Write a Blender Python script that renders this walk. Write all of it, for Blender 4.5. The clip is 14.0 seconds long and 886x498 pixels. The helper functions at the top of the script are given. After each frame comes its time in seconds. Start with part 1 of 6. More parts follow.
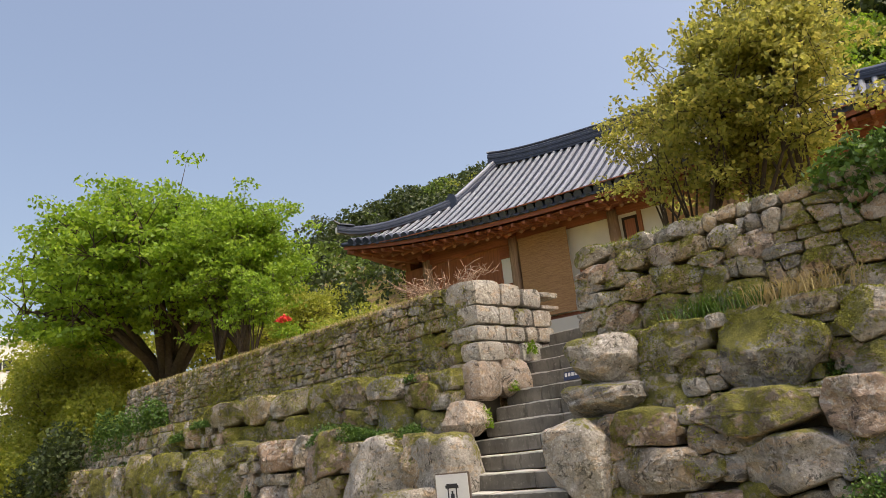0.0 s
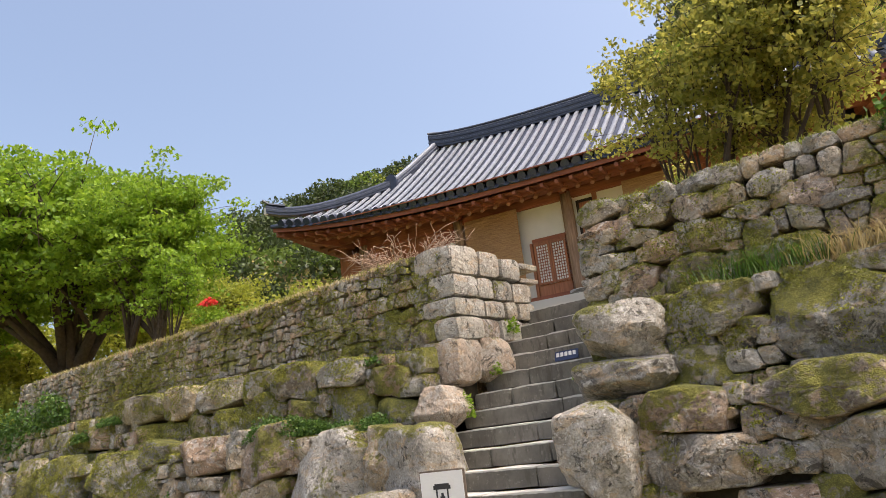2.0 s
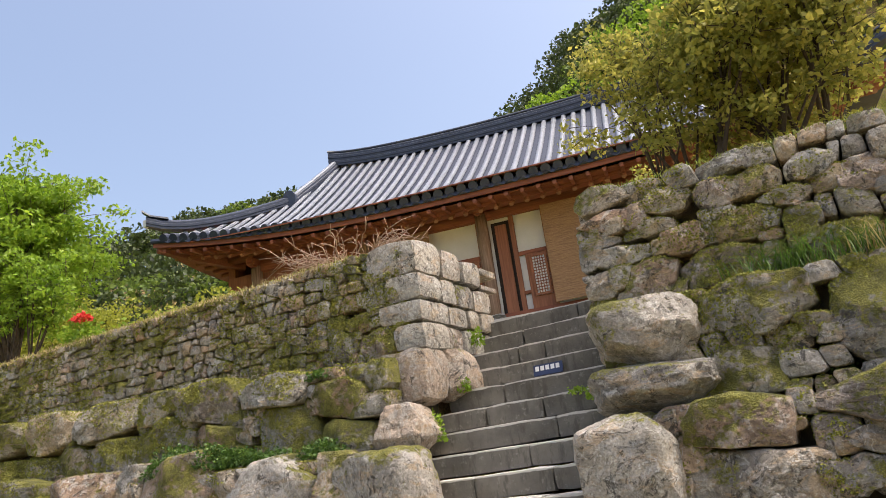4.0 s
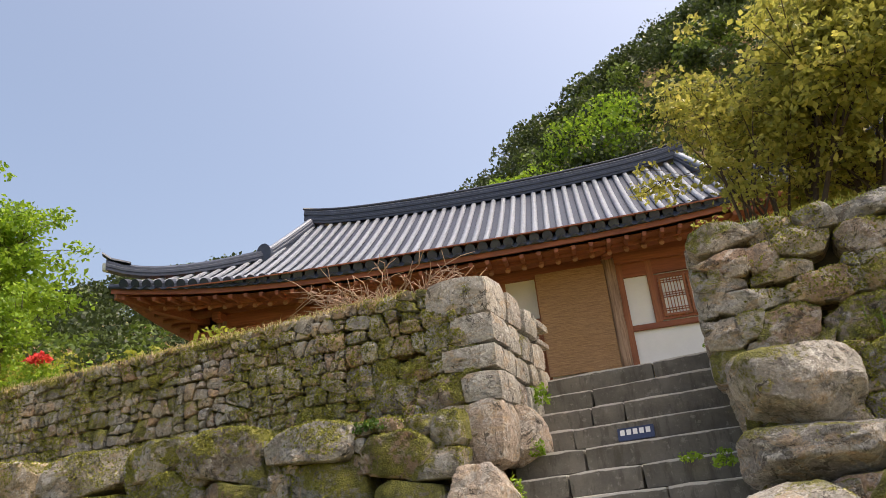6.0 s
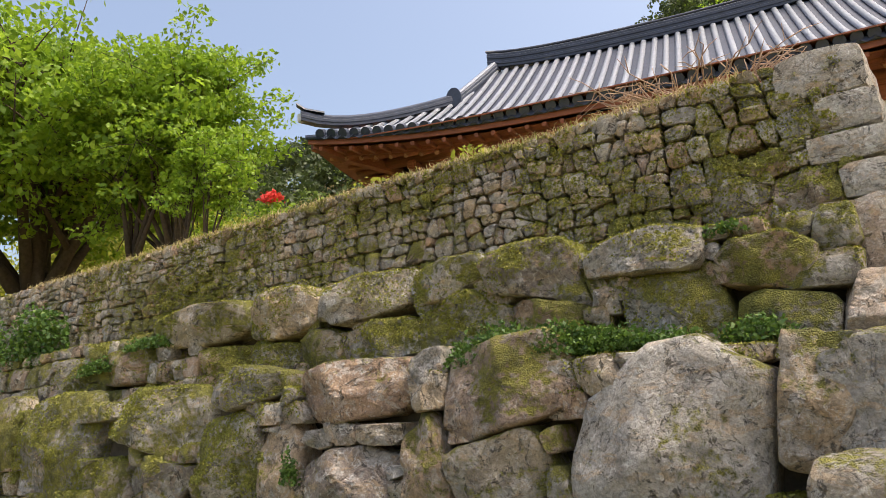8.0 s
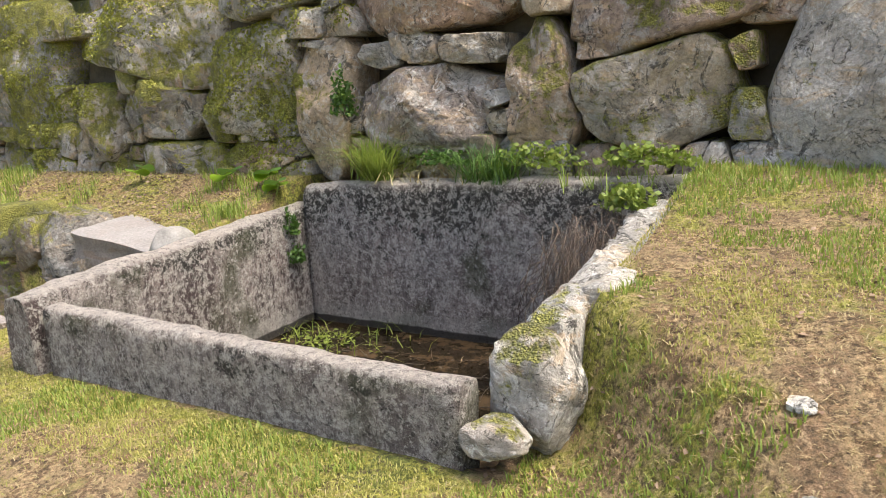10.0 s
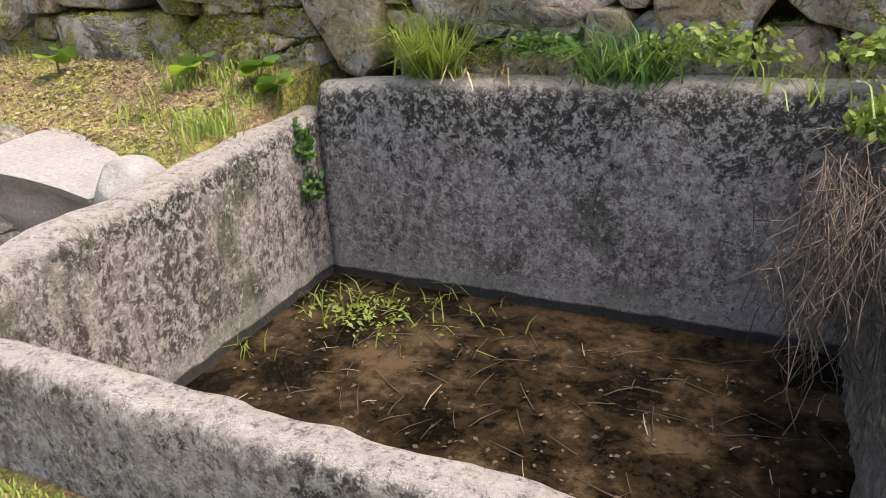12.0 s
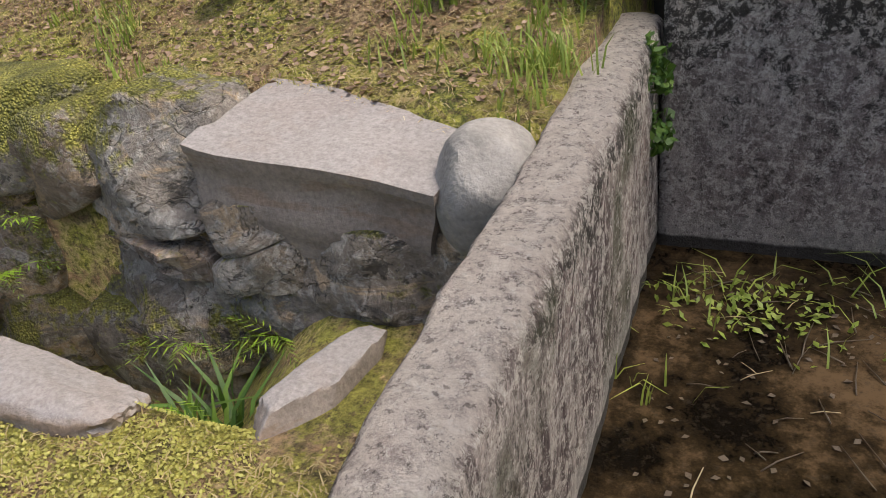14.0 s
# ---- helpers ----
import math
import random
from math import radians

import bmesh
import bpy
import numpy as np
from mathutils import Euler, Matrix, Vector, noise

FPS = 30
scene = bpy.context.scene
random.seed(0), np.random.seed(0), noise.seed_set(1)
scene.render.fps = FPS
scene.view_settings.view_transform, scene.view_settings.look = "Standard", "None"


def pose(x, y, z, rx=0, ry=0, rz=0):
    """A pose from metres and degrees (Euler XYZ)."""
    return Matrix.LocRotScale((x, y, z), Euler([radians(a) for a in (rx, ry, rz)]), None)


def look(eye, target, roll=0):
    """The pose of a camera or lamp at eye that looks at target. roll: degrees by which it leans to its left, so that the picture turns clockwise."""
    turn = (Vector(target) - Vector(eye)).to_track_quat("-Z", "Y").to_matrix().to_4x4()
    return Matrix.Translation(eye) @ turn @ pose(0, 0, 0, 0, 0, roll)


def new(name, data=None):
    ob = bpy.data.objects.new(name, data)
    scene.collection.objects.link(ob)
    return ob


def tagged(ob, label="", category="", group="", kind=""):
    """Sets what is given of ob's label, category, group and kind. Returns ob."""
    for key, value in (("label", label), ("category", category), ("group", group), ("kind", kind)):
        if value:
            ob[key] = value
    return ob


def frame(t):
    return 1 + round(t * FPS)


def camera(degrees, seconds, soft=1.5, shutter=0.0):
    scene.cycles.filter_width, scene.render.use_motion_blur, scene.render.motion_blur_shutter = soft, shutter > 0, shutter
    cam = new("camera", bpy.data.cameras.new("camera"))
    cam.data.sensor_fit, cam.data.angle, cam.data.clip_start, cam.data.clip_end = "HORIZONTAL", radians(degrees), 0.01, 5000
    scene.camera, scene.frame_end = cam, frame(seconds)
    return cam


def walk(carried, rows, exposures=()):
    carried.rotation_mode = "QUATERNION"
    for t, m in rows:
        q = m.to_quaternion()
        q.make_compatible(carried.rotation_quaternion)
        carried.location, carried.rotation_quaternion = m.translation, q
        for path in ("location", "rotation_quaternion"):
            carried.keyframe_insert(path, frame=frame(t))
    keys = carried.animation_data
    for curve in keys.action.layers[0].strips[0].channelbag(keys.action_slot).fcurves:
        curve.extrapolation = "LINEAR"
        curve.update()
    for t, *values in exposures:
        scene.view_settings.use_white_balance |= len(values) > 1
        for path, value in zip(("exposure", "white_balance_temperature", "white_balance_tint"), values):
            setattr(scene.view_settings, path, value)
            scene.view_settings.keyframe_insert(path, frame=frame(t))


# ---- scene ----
# camera: the walk, in metres; the wall runs along x, the hill lies towards +y
cam = camera(60.7, 14.0, soft=0.8)
METRES, EYE, TILT, LEAN, TURN = 13.2, 1.5, 0.0, 0.0, 45.0
ROWS = [
    (0.0, 0.0, 0.0, 0.0, 1.6, 15.0, 5.97),
    (0.5, -0.0109, 0.0342, 0.0013, 1.91, 15.2, 6.45),
    (1.0, -0.0209, 0.0717, 0.0014, 0.72, 14.97, 6.6),
    (1.5, -0.0378, 0.1023, 0.0006, -1.92, 14.81, 6.63),
    (2.0, -0.0555, 0.1354, -0.0013, -4.74, 14.48, 6.76),
    (2.5, -0.0777, 0.1642, -0.0027, -7.38, 14.09, 6.99),
    (3.0, -0.0934, 0.1974, -0.0043, -9.91, 14.41, 7.28),
    (5.5, -0.1763, 0.3485, -0.0007, -20.44, 20.96, 6.52),
    (6.0, -0.1961, 0.3775, -0.0014, -21.06, 22.18, 5.62),
    (6.5, -0.2137, 0.4105, -0.0046, -20.53, 22.47, 4.24),
    (7.0, -0.2347, 0.4402, -0.0044, -18.75, 21.59, 3.15),
    (7.5, -0.2577, 0.4677, -0.0064, -14.91, 19.33, 3.87),
    (8.0, -0.2833, 0.5016, -0.0111, -10.61, 13.24, 4.11),
    (8.5, -0.3048, 0.5317, -0.0181, -8.65, 4.01, 3.91),
    (9.0, -0.3195, 0.5676, -0.022, -9.67, -3.88, 3.94),
    (11.5, -0.3461, 0.7425, -0.0277, -18.53, -19.56, 2.18),
    (12.0, -0.3583, 0.7725, -0.0284, -19.51, -22.8, 2.35),
    (12.5, -0.3702, 0.8061, -0.03, -19.21, -25.45, 3.17),
    (13.0, -0.3924, 0.8331, -0.0302, -17.81, -27.91, 3.66),
    (13.5, -0.413, 0.8586, -0.0342, -16.0, -29.63, 5.36),
    (14.0, -0.4249, 0.8831, -0.0336, -21.43, -30.7, 6.86),
]
walk(cam, [(t, pose(0, 0, EYE, TILT, LEAN, TURN) @ pose(METRES * x, METRES * y, METRES * z, 90 + pitch, roll, yaw)) for t, x, y, z, yaw, pitch, roll in ROWS],
     exposures=[(0.0, 0.76, 7100, 12), (3.0, 1.08, 6700, 12), (6.5, 0.88, 7100, 12), (7.5, 0.9, 7100, 12), (8.0, 1.02, 7000, 11), (8.5, 1.45, 6900, 9), (9.0, 1.38, 6700, 7), (11.5, 1.4, 6500, 11), (12.5, 1.6, 6500, 11), (13.2, 1.45, 6500, 11), (14.0, 0.78, 6500, 11)])

# ---- light ----
SUN_EL, SUN_AZ = 64.0, 78.0      # elevation; degrees from +y towards +x
world = bpy.data.worlds.new("sky")
scene.world = world
world.use_nodes = True
wt = world.node_tree
sky = wt.nodes.new("ShaderNodeTexSky")
sky.sky_type = "NISHITA"
sky.sun_disc = False
sky.sun_elevation = radians(SUN_EL)
sky.sun_rotation = radians(SUN_AZ)
sky.air_density, sky.dust_density, sky.ozone_density = 1.0, 6.0, 1.0
wt.links.new(sky.outputs[0], wt.nodes["Background"].inputs[0])
wt.nodes["Background"].inputs[1].default_value = 0.15
sun_data = bpy.data.lights.new("sun", "SUN")
sun_data.energy, sun_data.angle, sun_data.color = 1.3, radians(14.0), (1.0, 0.94, 0.84)
sun = new("sun", sun_data)
sun.matrix_world = look((math.sin(radians(SUN_AZ)) * 40 - 10, math.cos(radians(SUN_AZ)) * 40, 40 * math.tan(radians(SUN_EL))), (-10, 0, 0))


# ---- materials ----
class Nodes:
    """A small builder for node materials."""

    def __init__(self, name, rough=0.85, metal=0.0):
        self.mat = bpy.data.materials.new(name)
        self.mat.use_nodes = True
        self.t = self.mat.node_tree
        self.bsdf = self.t.nodes["Principled BSDF"]
        self.bsdf.inputs["Roughness"].default_value = rough
        self.bsdf.inputs["Metallic"].default_value = metal
        self.geo = self.t.nodes.new("ShaderNodeNewGeometry")
        self.tc = self.t.nodes.new("ShaderNodeTexCoord")
        self.info = self.t.nodes.new("ShaderNodeObjectInfo")

    def link(self, a, b):
        self.t.links.new(a, b)

    def put(self, sock, val):
        if hasattr(val, "links"):
            self.t.links.new(val, sock)
        elif isinstance(val, tuple) and len(val) == 3 and sock.type == "RGBA":
            sock.default_value = (*val, 1)
        else:
            sock.default_value = val

    def noise(self, scale, detail=4.0, rough=0.55, coord=None, distort=0.0):
        n = self.t.nodes.new("ShaderNodeTexNoise")
        n.inputs["Scale"].default_value = scale
        n.inputs["Detail"].default_value = detail
        n.inputs["Roughness"].default_value = rough
        n.inputs["Distortion"].default_value = distort
        self.link(coord or self.geo.outputs["Position"], n.inputs["Vector"])
        return n.outputs["Fac"]

    def cells(self, scale, coord=None, feature="F1", out="Distance"):
        n = self.t.nodes.new("ShaderNodeTexVoronoi")
        n.feature = feature
        n.inputs["Scale"].default_value = scale
        self.link(coord or self.geo.outputs["Position"], n.inputs["Vector"])
        return n.outputs[out]

    def stretch(self, sx, sy, sz, coord=None):
        n = self.t.nodes.new("ShaderNodeMapping")
        n.inputs["Scale"].default_value = (sx, sy, sz)
        self.link(coord or self.geo.outputs["Position"], n.inputs["Vector"])
        return n.outputs[0]

    def ramp(self, fac, *stops):
        n = self.t.nodes.new("ShaderNodeValToRGB")
        e = n.color_ramp.elements
        while len(e) < len(stops):
            e.new(0.5)
        for el, (p, c) in zip(e, stops):
            el.position = p
            el.color = (c, c, c, 1) if isinstance(c, (int, float)) else (*c, 1)
        self.put(n.inputs[0], fac)
        return n.outputs[0]

    def mix(self, fac, a, b, mode="MIX"):
        n = self.t.nodes.new("ShaderNodeMix")
        n.data_type = "RGBA"
        n.blend_type = mode
        self.put(n.inputs["Factor"], fac)
        self.put(n.inputs[6], a)
        self.put(n.inputs[7], b)
        return n.outputs[2]

    def math(self, op, a, b=0.5, clamp=False):
        n = self.t.nodes.new("ShaderNodeMath")
        n.operation = op
        n.use_clamp = clamp
        self.put(n.inputs[0], a)
        self.put(n.inputs[1], b)
        return n.outputs[0]

    def axis(self, vec, i):
        n = self.t.nodes.new("ShaderNodeSeparateXYZ")
        self.link(vec, n.inputs[0])
        return n.outputs[i]

    def bump(self, height, strength=0.5, dist=0.02):
        n = self.t.nodes.new("ShaderNodeBump")
        n.inputs["Strength"].default_value = strength
        n.inputs["Distance"].default_value = dist
        self.put(n.inputs["Height"], height)
        self.link(n.outputs[0], self.bsdf.inputs["Normal"])

    def done(self, colour, rough=None):
        self.put(self.bsdf.inputs["Base Color"], colour)
        if rough is not None:
            self.put(self.bsdf.inputs["Roughness"], rough)
        return self.mat


def stone_material(name, moss=0.5, lichen=0.5, island=False, tint=None):
    m = Nodes(name, 0.92)
    rnd = m.geo.outputs["Random Per Island"] if island else m.info.outputs["Random"]
    base = m.ramp(rnd, (0.0, (0.29, 0.27, 0.24)), (0.14, (0.44, 0.37, 0.275)), (0.28, (0.33, 0.325, 0.315)), (0.42, (0.46, 0.365, 0.25)), (0.54, (0.41, 0.28, 0.195)), (0.68, (0.26, 0.245, 0.225)), (0.84, (0.49, 0.455, 0.40)), (1.0, (0.32, 0.30, 0.265)))
    if tint:
        base = m.mix(0.6, base, tint)
    col = m.mix(m.ramp(m.noise(3.0, 6, 0.65), (0.44, 0.0), (0.6, 0.75)), base, m.mix(0.55, base, (0.12, 0.10, 0.08)))
    bands = m.noise(3.4, 6, 0.65, coord=m.stretch(1, 1, 2.2), distort=1.2)
    col = m.mix(m.ramp(bands, (0.53, 0.0), (0.6, 0.5)), col, (0.50, 0.355, 0.21))
    pale = m.ramp(m.noise(5.5, 7, 0.72, distort=0.6), (0.52, 0.0), (0.555, 0.75))
    col = m.mix(m.math("MULTIPLY", pale, min(1.0, 0.3 + 0.8 * lichen)), col, (0.48, 0.465, 0.43))
    spots = m.noise(13, 7, 0.75, distort=0.8)
    col = m.mix(m.math("MULTIPLY", m.ramp(spots, (0.57, 0.0), (0.6, 1.0)), lichen), col, (0.70, 0.69, 0.64))
    dark = m.noise(6.5, 8, 0.78, distort=0.7)
    col = m.mix(m.ramp(dark, (0.57, 0.0), (0.6, 0.8)), col, (0.06, 0.053, 0.043))
    vein = m.math("ABSOLUTE", m.math("SUBTRACT", m.noise(2.6, 5, 0.6, distort=1.6), 0.5))
    crack = m.ramp(vein, (0.0, 1.0), (0.008, 0.0))
    col = m.mix(m.math("MULTIPLY", crack, 0.55), col, (0.045, 0.038, 0.03))
    col = m.mix(0.45, col, m.ramp(m.noise(42, 5, 0.8), (0.35, 0.2), (0.62, 0.88)), "OVERLAY")
    up = m.axis(m.geo.outputs["Normal"], 2)
    mo = m.math("ADD", m.noise(1.2, 6, 0.68), m.math("MULTIPLY", up, 0.14))
    mo = m.math("ADD", mo, m.math("MULTIPLY", m.math("SUBTRACT", m.noise(21, 5, 0.7), 0.5), 0.45))
    mf = m.ramp(mo, (0.70 - 0.28 * moss, 0.0), (0.78 - 0.28 * moss, 1.0))
    leafy = m.cells(95)
    mossc = m.mix(0.45, m.ramp(m.noise(6, 5, 0.7), (0.34, (0.13, 0.13, 0.022)), (0.5, (0.27, 0.265, 0.042)), (0.66, (0.43, 0.405, 0.075))), m.ramp(leafy, (0.1, 0.85), (0.6, 0.15)), "OVERLAY")
    col = m.mix(m.math("MULTIPLY", mf, 0.94), col, mossc)
    h = m.math("ADD", m.math("MULTIPLY", m.noise(28, 6, 0.7), 0.5), m.math("MULTIPLY", m.noise(7, 7, 0.68, distort=0.6), 1.8))
    h = m.math("SUBTRACT", h, m.math("MULTIPLY", crack, 0.6))
    h = m.math("SUBTRACT", h, m.math("MULTIPLY", m.math("MULTIPLY", leafy, mf), 0.8))
    m.bump(h, 1.0, 0.04)
    return m.done(col)


def simple(name, colour, rough=0.7, vary=0.25, scale=8.0, metal=0.0, rnd=0.0, relief=0.3):
    m = Nodes(name, rough, metal)
    dark = tuple(c * (1 - vary) for c in colour)
    lite = tuple(min(1, c * (1 + vary)) for c in colour)
    f = m.math("ADD", m.math("MULTIPLY", m.noise(scale, 5), 0.7), m.math("MULTIPLY", m.noise(scale * 9, 3), 0.3))
    col = m.ramp(f, (0.3, dark), (0.7, lite))
    if rnd:
        col = m.mix(m.math("MULTIPLY", m.info.outputs["Random"], rnd), col, m.mix(0.5, col, (0.03, 0.025, 0.02)))
    m.bump(m.noise(scale * 6, 4), relief, 0.01)
    return m.done(col)


def wood(name, colour, dark, scale=1.0, along=0):
    m = Nodes(name, 0.75)
    st = [14.0, 14.0, 14.0]
    st[along] = 0.8
    g = m.noise(2.0 * scale, 5, 0.6, coord=m.stretch(*st, coord=m.tc.outputs["Object"]))
    col = m.mix(m.ramp(g, (0.35, 0.0), (0.7, 1.0)), colour, dark)
    col = m.mix(m.math("MULTIPLY", m.info.outputs["Random"], 0.35), col, dark)
    col = m.mix(m.ramp(m.noise(1.5, 4), (0.5, 0.0), (0.8, 0.4)), col, tuple(c * 0.6 for c in dark))
    m.bump(g, 0.4, 0.01)
    return m.done(col)


def leaf_material(name, dark, mid, light, thin=0.45):
    m = Nodes(name, 0.55)
    col = m.ramp(m.geo.outputs["Random Per Island"], (0.0, dark), (0.5, mid), (1.0, light))
    col = m.mix(m.ramp(m.noise(0.9, 3), (0.4, 0.0), (0.65, 0.6)), col, mid)
    m.done(col)
    tr = m.t.nodes.new("ShaderNodeBsdfTranslucent")
    m.link(m.mix(0.3, col, light), tr.inputs["Color"])
    mx = m.t.nodes.new("ShaderNodeMixShader")
    mx.inputs[0].default_value = thin
    m.link(m.bsdf.outputs[0], mx.inputs[1])
    m.link(tr.outputs[0], mx.inputs[2])
    m.link(mx.outputs[0], m.t.nodes["Material Output"].inputs["Surface"])
    return m.mat


STONE = stone_material("rubble_stone", 0.35, 0.45)
STONE_MOSSY = stone_material("mossy_stone", 0.8, 0.35)
STONE_CLEAN = stone_material("pale_cut_stone", 0.12, 0.7, tint=(0.50, 0.475, 0.425))
STONE_WARM = stone_material("warm_rubble_stone", 0.15, 0.4, tint=(0.55, 0.41, 0.30))
STONE_MORE = stone_material("far_rubble_stone", 0.6, 0.35, island=True)
def step_material():
    m = Nodes("toplit_step_stone", 0.9)
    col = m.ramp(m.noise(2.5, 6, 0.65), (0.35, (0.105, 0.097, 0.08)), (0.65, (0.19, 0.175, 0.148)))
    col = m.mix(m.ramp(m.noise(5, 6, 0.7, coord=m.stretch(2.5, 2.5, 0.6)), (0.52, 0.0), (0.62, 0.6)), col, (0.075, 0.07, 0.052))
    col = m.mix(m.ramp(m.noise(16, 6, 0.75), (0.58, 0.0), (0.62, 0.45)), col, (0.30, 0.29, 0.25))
    # Upward treads are painted paler, as if lit from above, besides some wear.
    worn_lit = m.math("MULTIPLY", m.ramp(m.axis(m.geo.outputs["Normal"], 2), (0.35, 0.0), (0.7, 1.0)), m.ramp(m.noise(7, 6, 0.7), (0.3, 0.55), (0.5, 1.0)))
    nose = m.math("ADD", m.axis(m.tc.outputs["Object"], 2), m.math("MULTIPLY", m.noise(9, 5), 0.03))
    col = m.mix(worn_lit, col, (0.36, 0.345, 0.31))
    # The nosing's pale line paints in the sky light its edge would catch.
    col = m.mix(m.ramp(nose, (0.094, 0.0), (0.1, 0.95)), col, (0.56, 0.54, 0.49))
    m.bump(m.math("ADD", m.noise(40, 5, 0.75), m.noise(8, 5)), 0.5, 0.012)
    return m.done(col)


STEP = step_material()
STONE_STEP = STEP
def bare_rock():
    m = Nodes("bare_ledge_rock", 0.85)
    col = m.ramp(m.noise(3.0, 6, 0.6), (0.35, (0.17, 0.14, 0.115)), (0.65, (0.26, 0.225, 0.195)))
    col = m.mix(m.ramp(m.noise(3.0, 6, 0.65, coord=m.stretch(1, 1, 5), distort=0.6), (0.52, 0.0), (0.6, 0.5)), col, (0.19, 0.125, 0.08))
    # Paler upward faces put light from above into the rock's colour.
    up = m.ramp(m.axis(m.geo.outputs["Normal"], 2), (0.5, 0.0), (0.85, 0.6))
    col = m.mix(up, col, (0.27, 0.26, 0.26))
    col = m.mix(0.4, col, m.ramp(m.noise(60, 5, 0.8), (0.35, 0.2), (0.65, 0.85)), "OVERLAY")
    m.bump(m.math("ADD", m.noise(35, 5, 0.7), m.noise(8, 5)), 0.6, 0.015)
    return m.done(col)


STONE_BARE = bare_rock()
STONE_PALE = simple("pale_rounded_rock", (0.23, 0.218, 0.20), 0.9, 0.4, 9.0, relief=0.8)
STONE_DAMP = stone_material("damp_ditch_stone", 0.5, 0.2, tint=(0.11, 0.088, 0.07))
EARTH = simple("wall_core_earth", (0.10, 0.085, 0.06), 1.0, 0.5, 4.0)


# ---- mesh helpers ----
def mesh_of(name, verts, faces, mat, smooth=True, crisp=0):
    me = bpy.data.meshes.new(name)
    me.from_pydata([tuple(v) for v in verts], [], faces)
    me.materials.append(mat)
    if smooth:
        me.polygons.foreach_set("use_smooth", [True] * len(me.polygons))
    me.update()
    if smooth and crisp:
        me.set_sharp_from_angle(angle=radians(crisp))
    return me


def part(name, me, mat=None, parent=None, label=""):
    if isinstance(me, bmesh.types.BMesh):
        bm, me = me, bpy.data.meshes.new(name)
        bm.to_mesh(me)
        bm.free()
        me.materials.append(mat)
    ob = new(name, me)
    if parent:
        ob.parent = parent
    return tagged(ob, label)


def holder(name, at=(0, 0, 0), turn=0.0):
    ob = new(name)
    ob.matrix_world = pose(*at, 0, 0, turn)
    ob.empty_display_size = 0.2
    return ob


def box_bm(x0, x1, y0, y1, z0, z1, bevel=0.0, bm=None, m=None):
    bm = bm or bmesh.new()
    r = bmesh.ops.create_cube(bm, size=1.0)
    t = Matrix.Translation(((x0 + x1) / 2, (y0 + y1) / 2, (z0 + z1) / 2)) @ Matrix.Diagonal((x1 - x0, y1 - y0, z1 - z0, 1))
    bmesh.ops.transform(bm, matrix=(m @ t) if m else t, verts=r["verts"])
    if bevel:
        bmesh.ops.bevel(bm, geom=list({e for v in r["verts"] for e in v.link_edges}), offset=bevel, segments=2, affect="EDGES")
    return bm


def tube(path, radii, sides=8, cap=True):
    """Vertices and faces of a tapered tube along a path."""
    path = [Vector(p) for p in path]
    verts, faces = [], []
    for i, p in enumerate(path):
        d = (path[min(i + 1, len(path) - 1)] - path[max(i - 1, 0)]).normalized()
        a = d.cross(Vector((0, 0, 1)))
        a = a.normalized() if a.length > 0.05 else Vector((1, 0, 0))
        b = d.cross(a)
        r = radii[i] if isinstance(radii, (list, tuple)) else radii
        for k in range(sides):
            w = 2 * math.pi * k / sides
            verts.append(p + a * (r * math.cos(w)) + b * (r * math.sin(w)))
    for i in range(len(path) - 1):
        for k in range(sides):
            k2 = (k + 1) % sides
            faces.append((i * sides + k, i * sides + k2, (i + 1) * sides + k2, (i + 1) * sides + k))
    if cap:
        faces.append(tuple(range(sides - 1, -1, -1)))
        faces.append(tuple((len(path) - 1) * sides + k for k in range(sides)))
    return verts, faces


def joined(lumps):
    verts, faces = [], []
    for v, f in lumps:
        o = len(verts)
        verts += v
        faces += [tuple(i + o for i in q) for q in f]
    return verts, faces


def leaf_mesh(name, centres, size, mat, rng, up=0.3, long=1.6, normals=None):
    """One mesh of many small pointed leaves, each a folded quad."""
    c = np.asarray(centres, float)
    n = len(c)
    d = rng.normal(size=(n, 3))
    if normals is not None:
        d = d * 0.6 + normals
    d[:, 2] += up
    d /= np.linalg.norm(d, axis=1)[:, None]
    s = np.cross(d, rng.normal(size=(n, 3)))
    s /= np.linalg.norm(s, axis=1)[:, None] + 1e-9
    w = np.cross(d, s)
    k = (size * rng.uniform(0.6, 1.3, n))[:, None]
    a = c - s * k * long / 2
    b = c + w * k / 2 + d * k * 0.15
    e = c + s * k * long / 2
    f = c - w * k / 2 + d * k * 0.15
    v = np.stack([a, b, e, f], 1).reshape(-1, 3)
    me = bpy.data.meshes.new(name)
    me.vertices.add(4 * n)
    me.vertices.foreach_set("co", v.ravel())
    me.loops.add(4 * n)
    me.loops.foreach_set("vertex_index", np.arange(4 * n))
    me.polygons.add(n)
    me.polygons.foreach_set("loop_start", np.arange(0, 4 * n, 4))
    me.update(calc_edges=True)
    me.materials.append(mat)
    return me


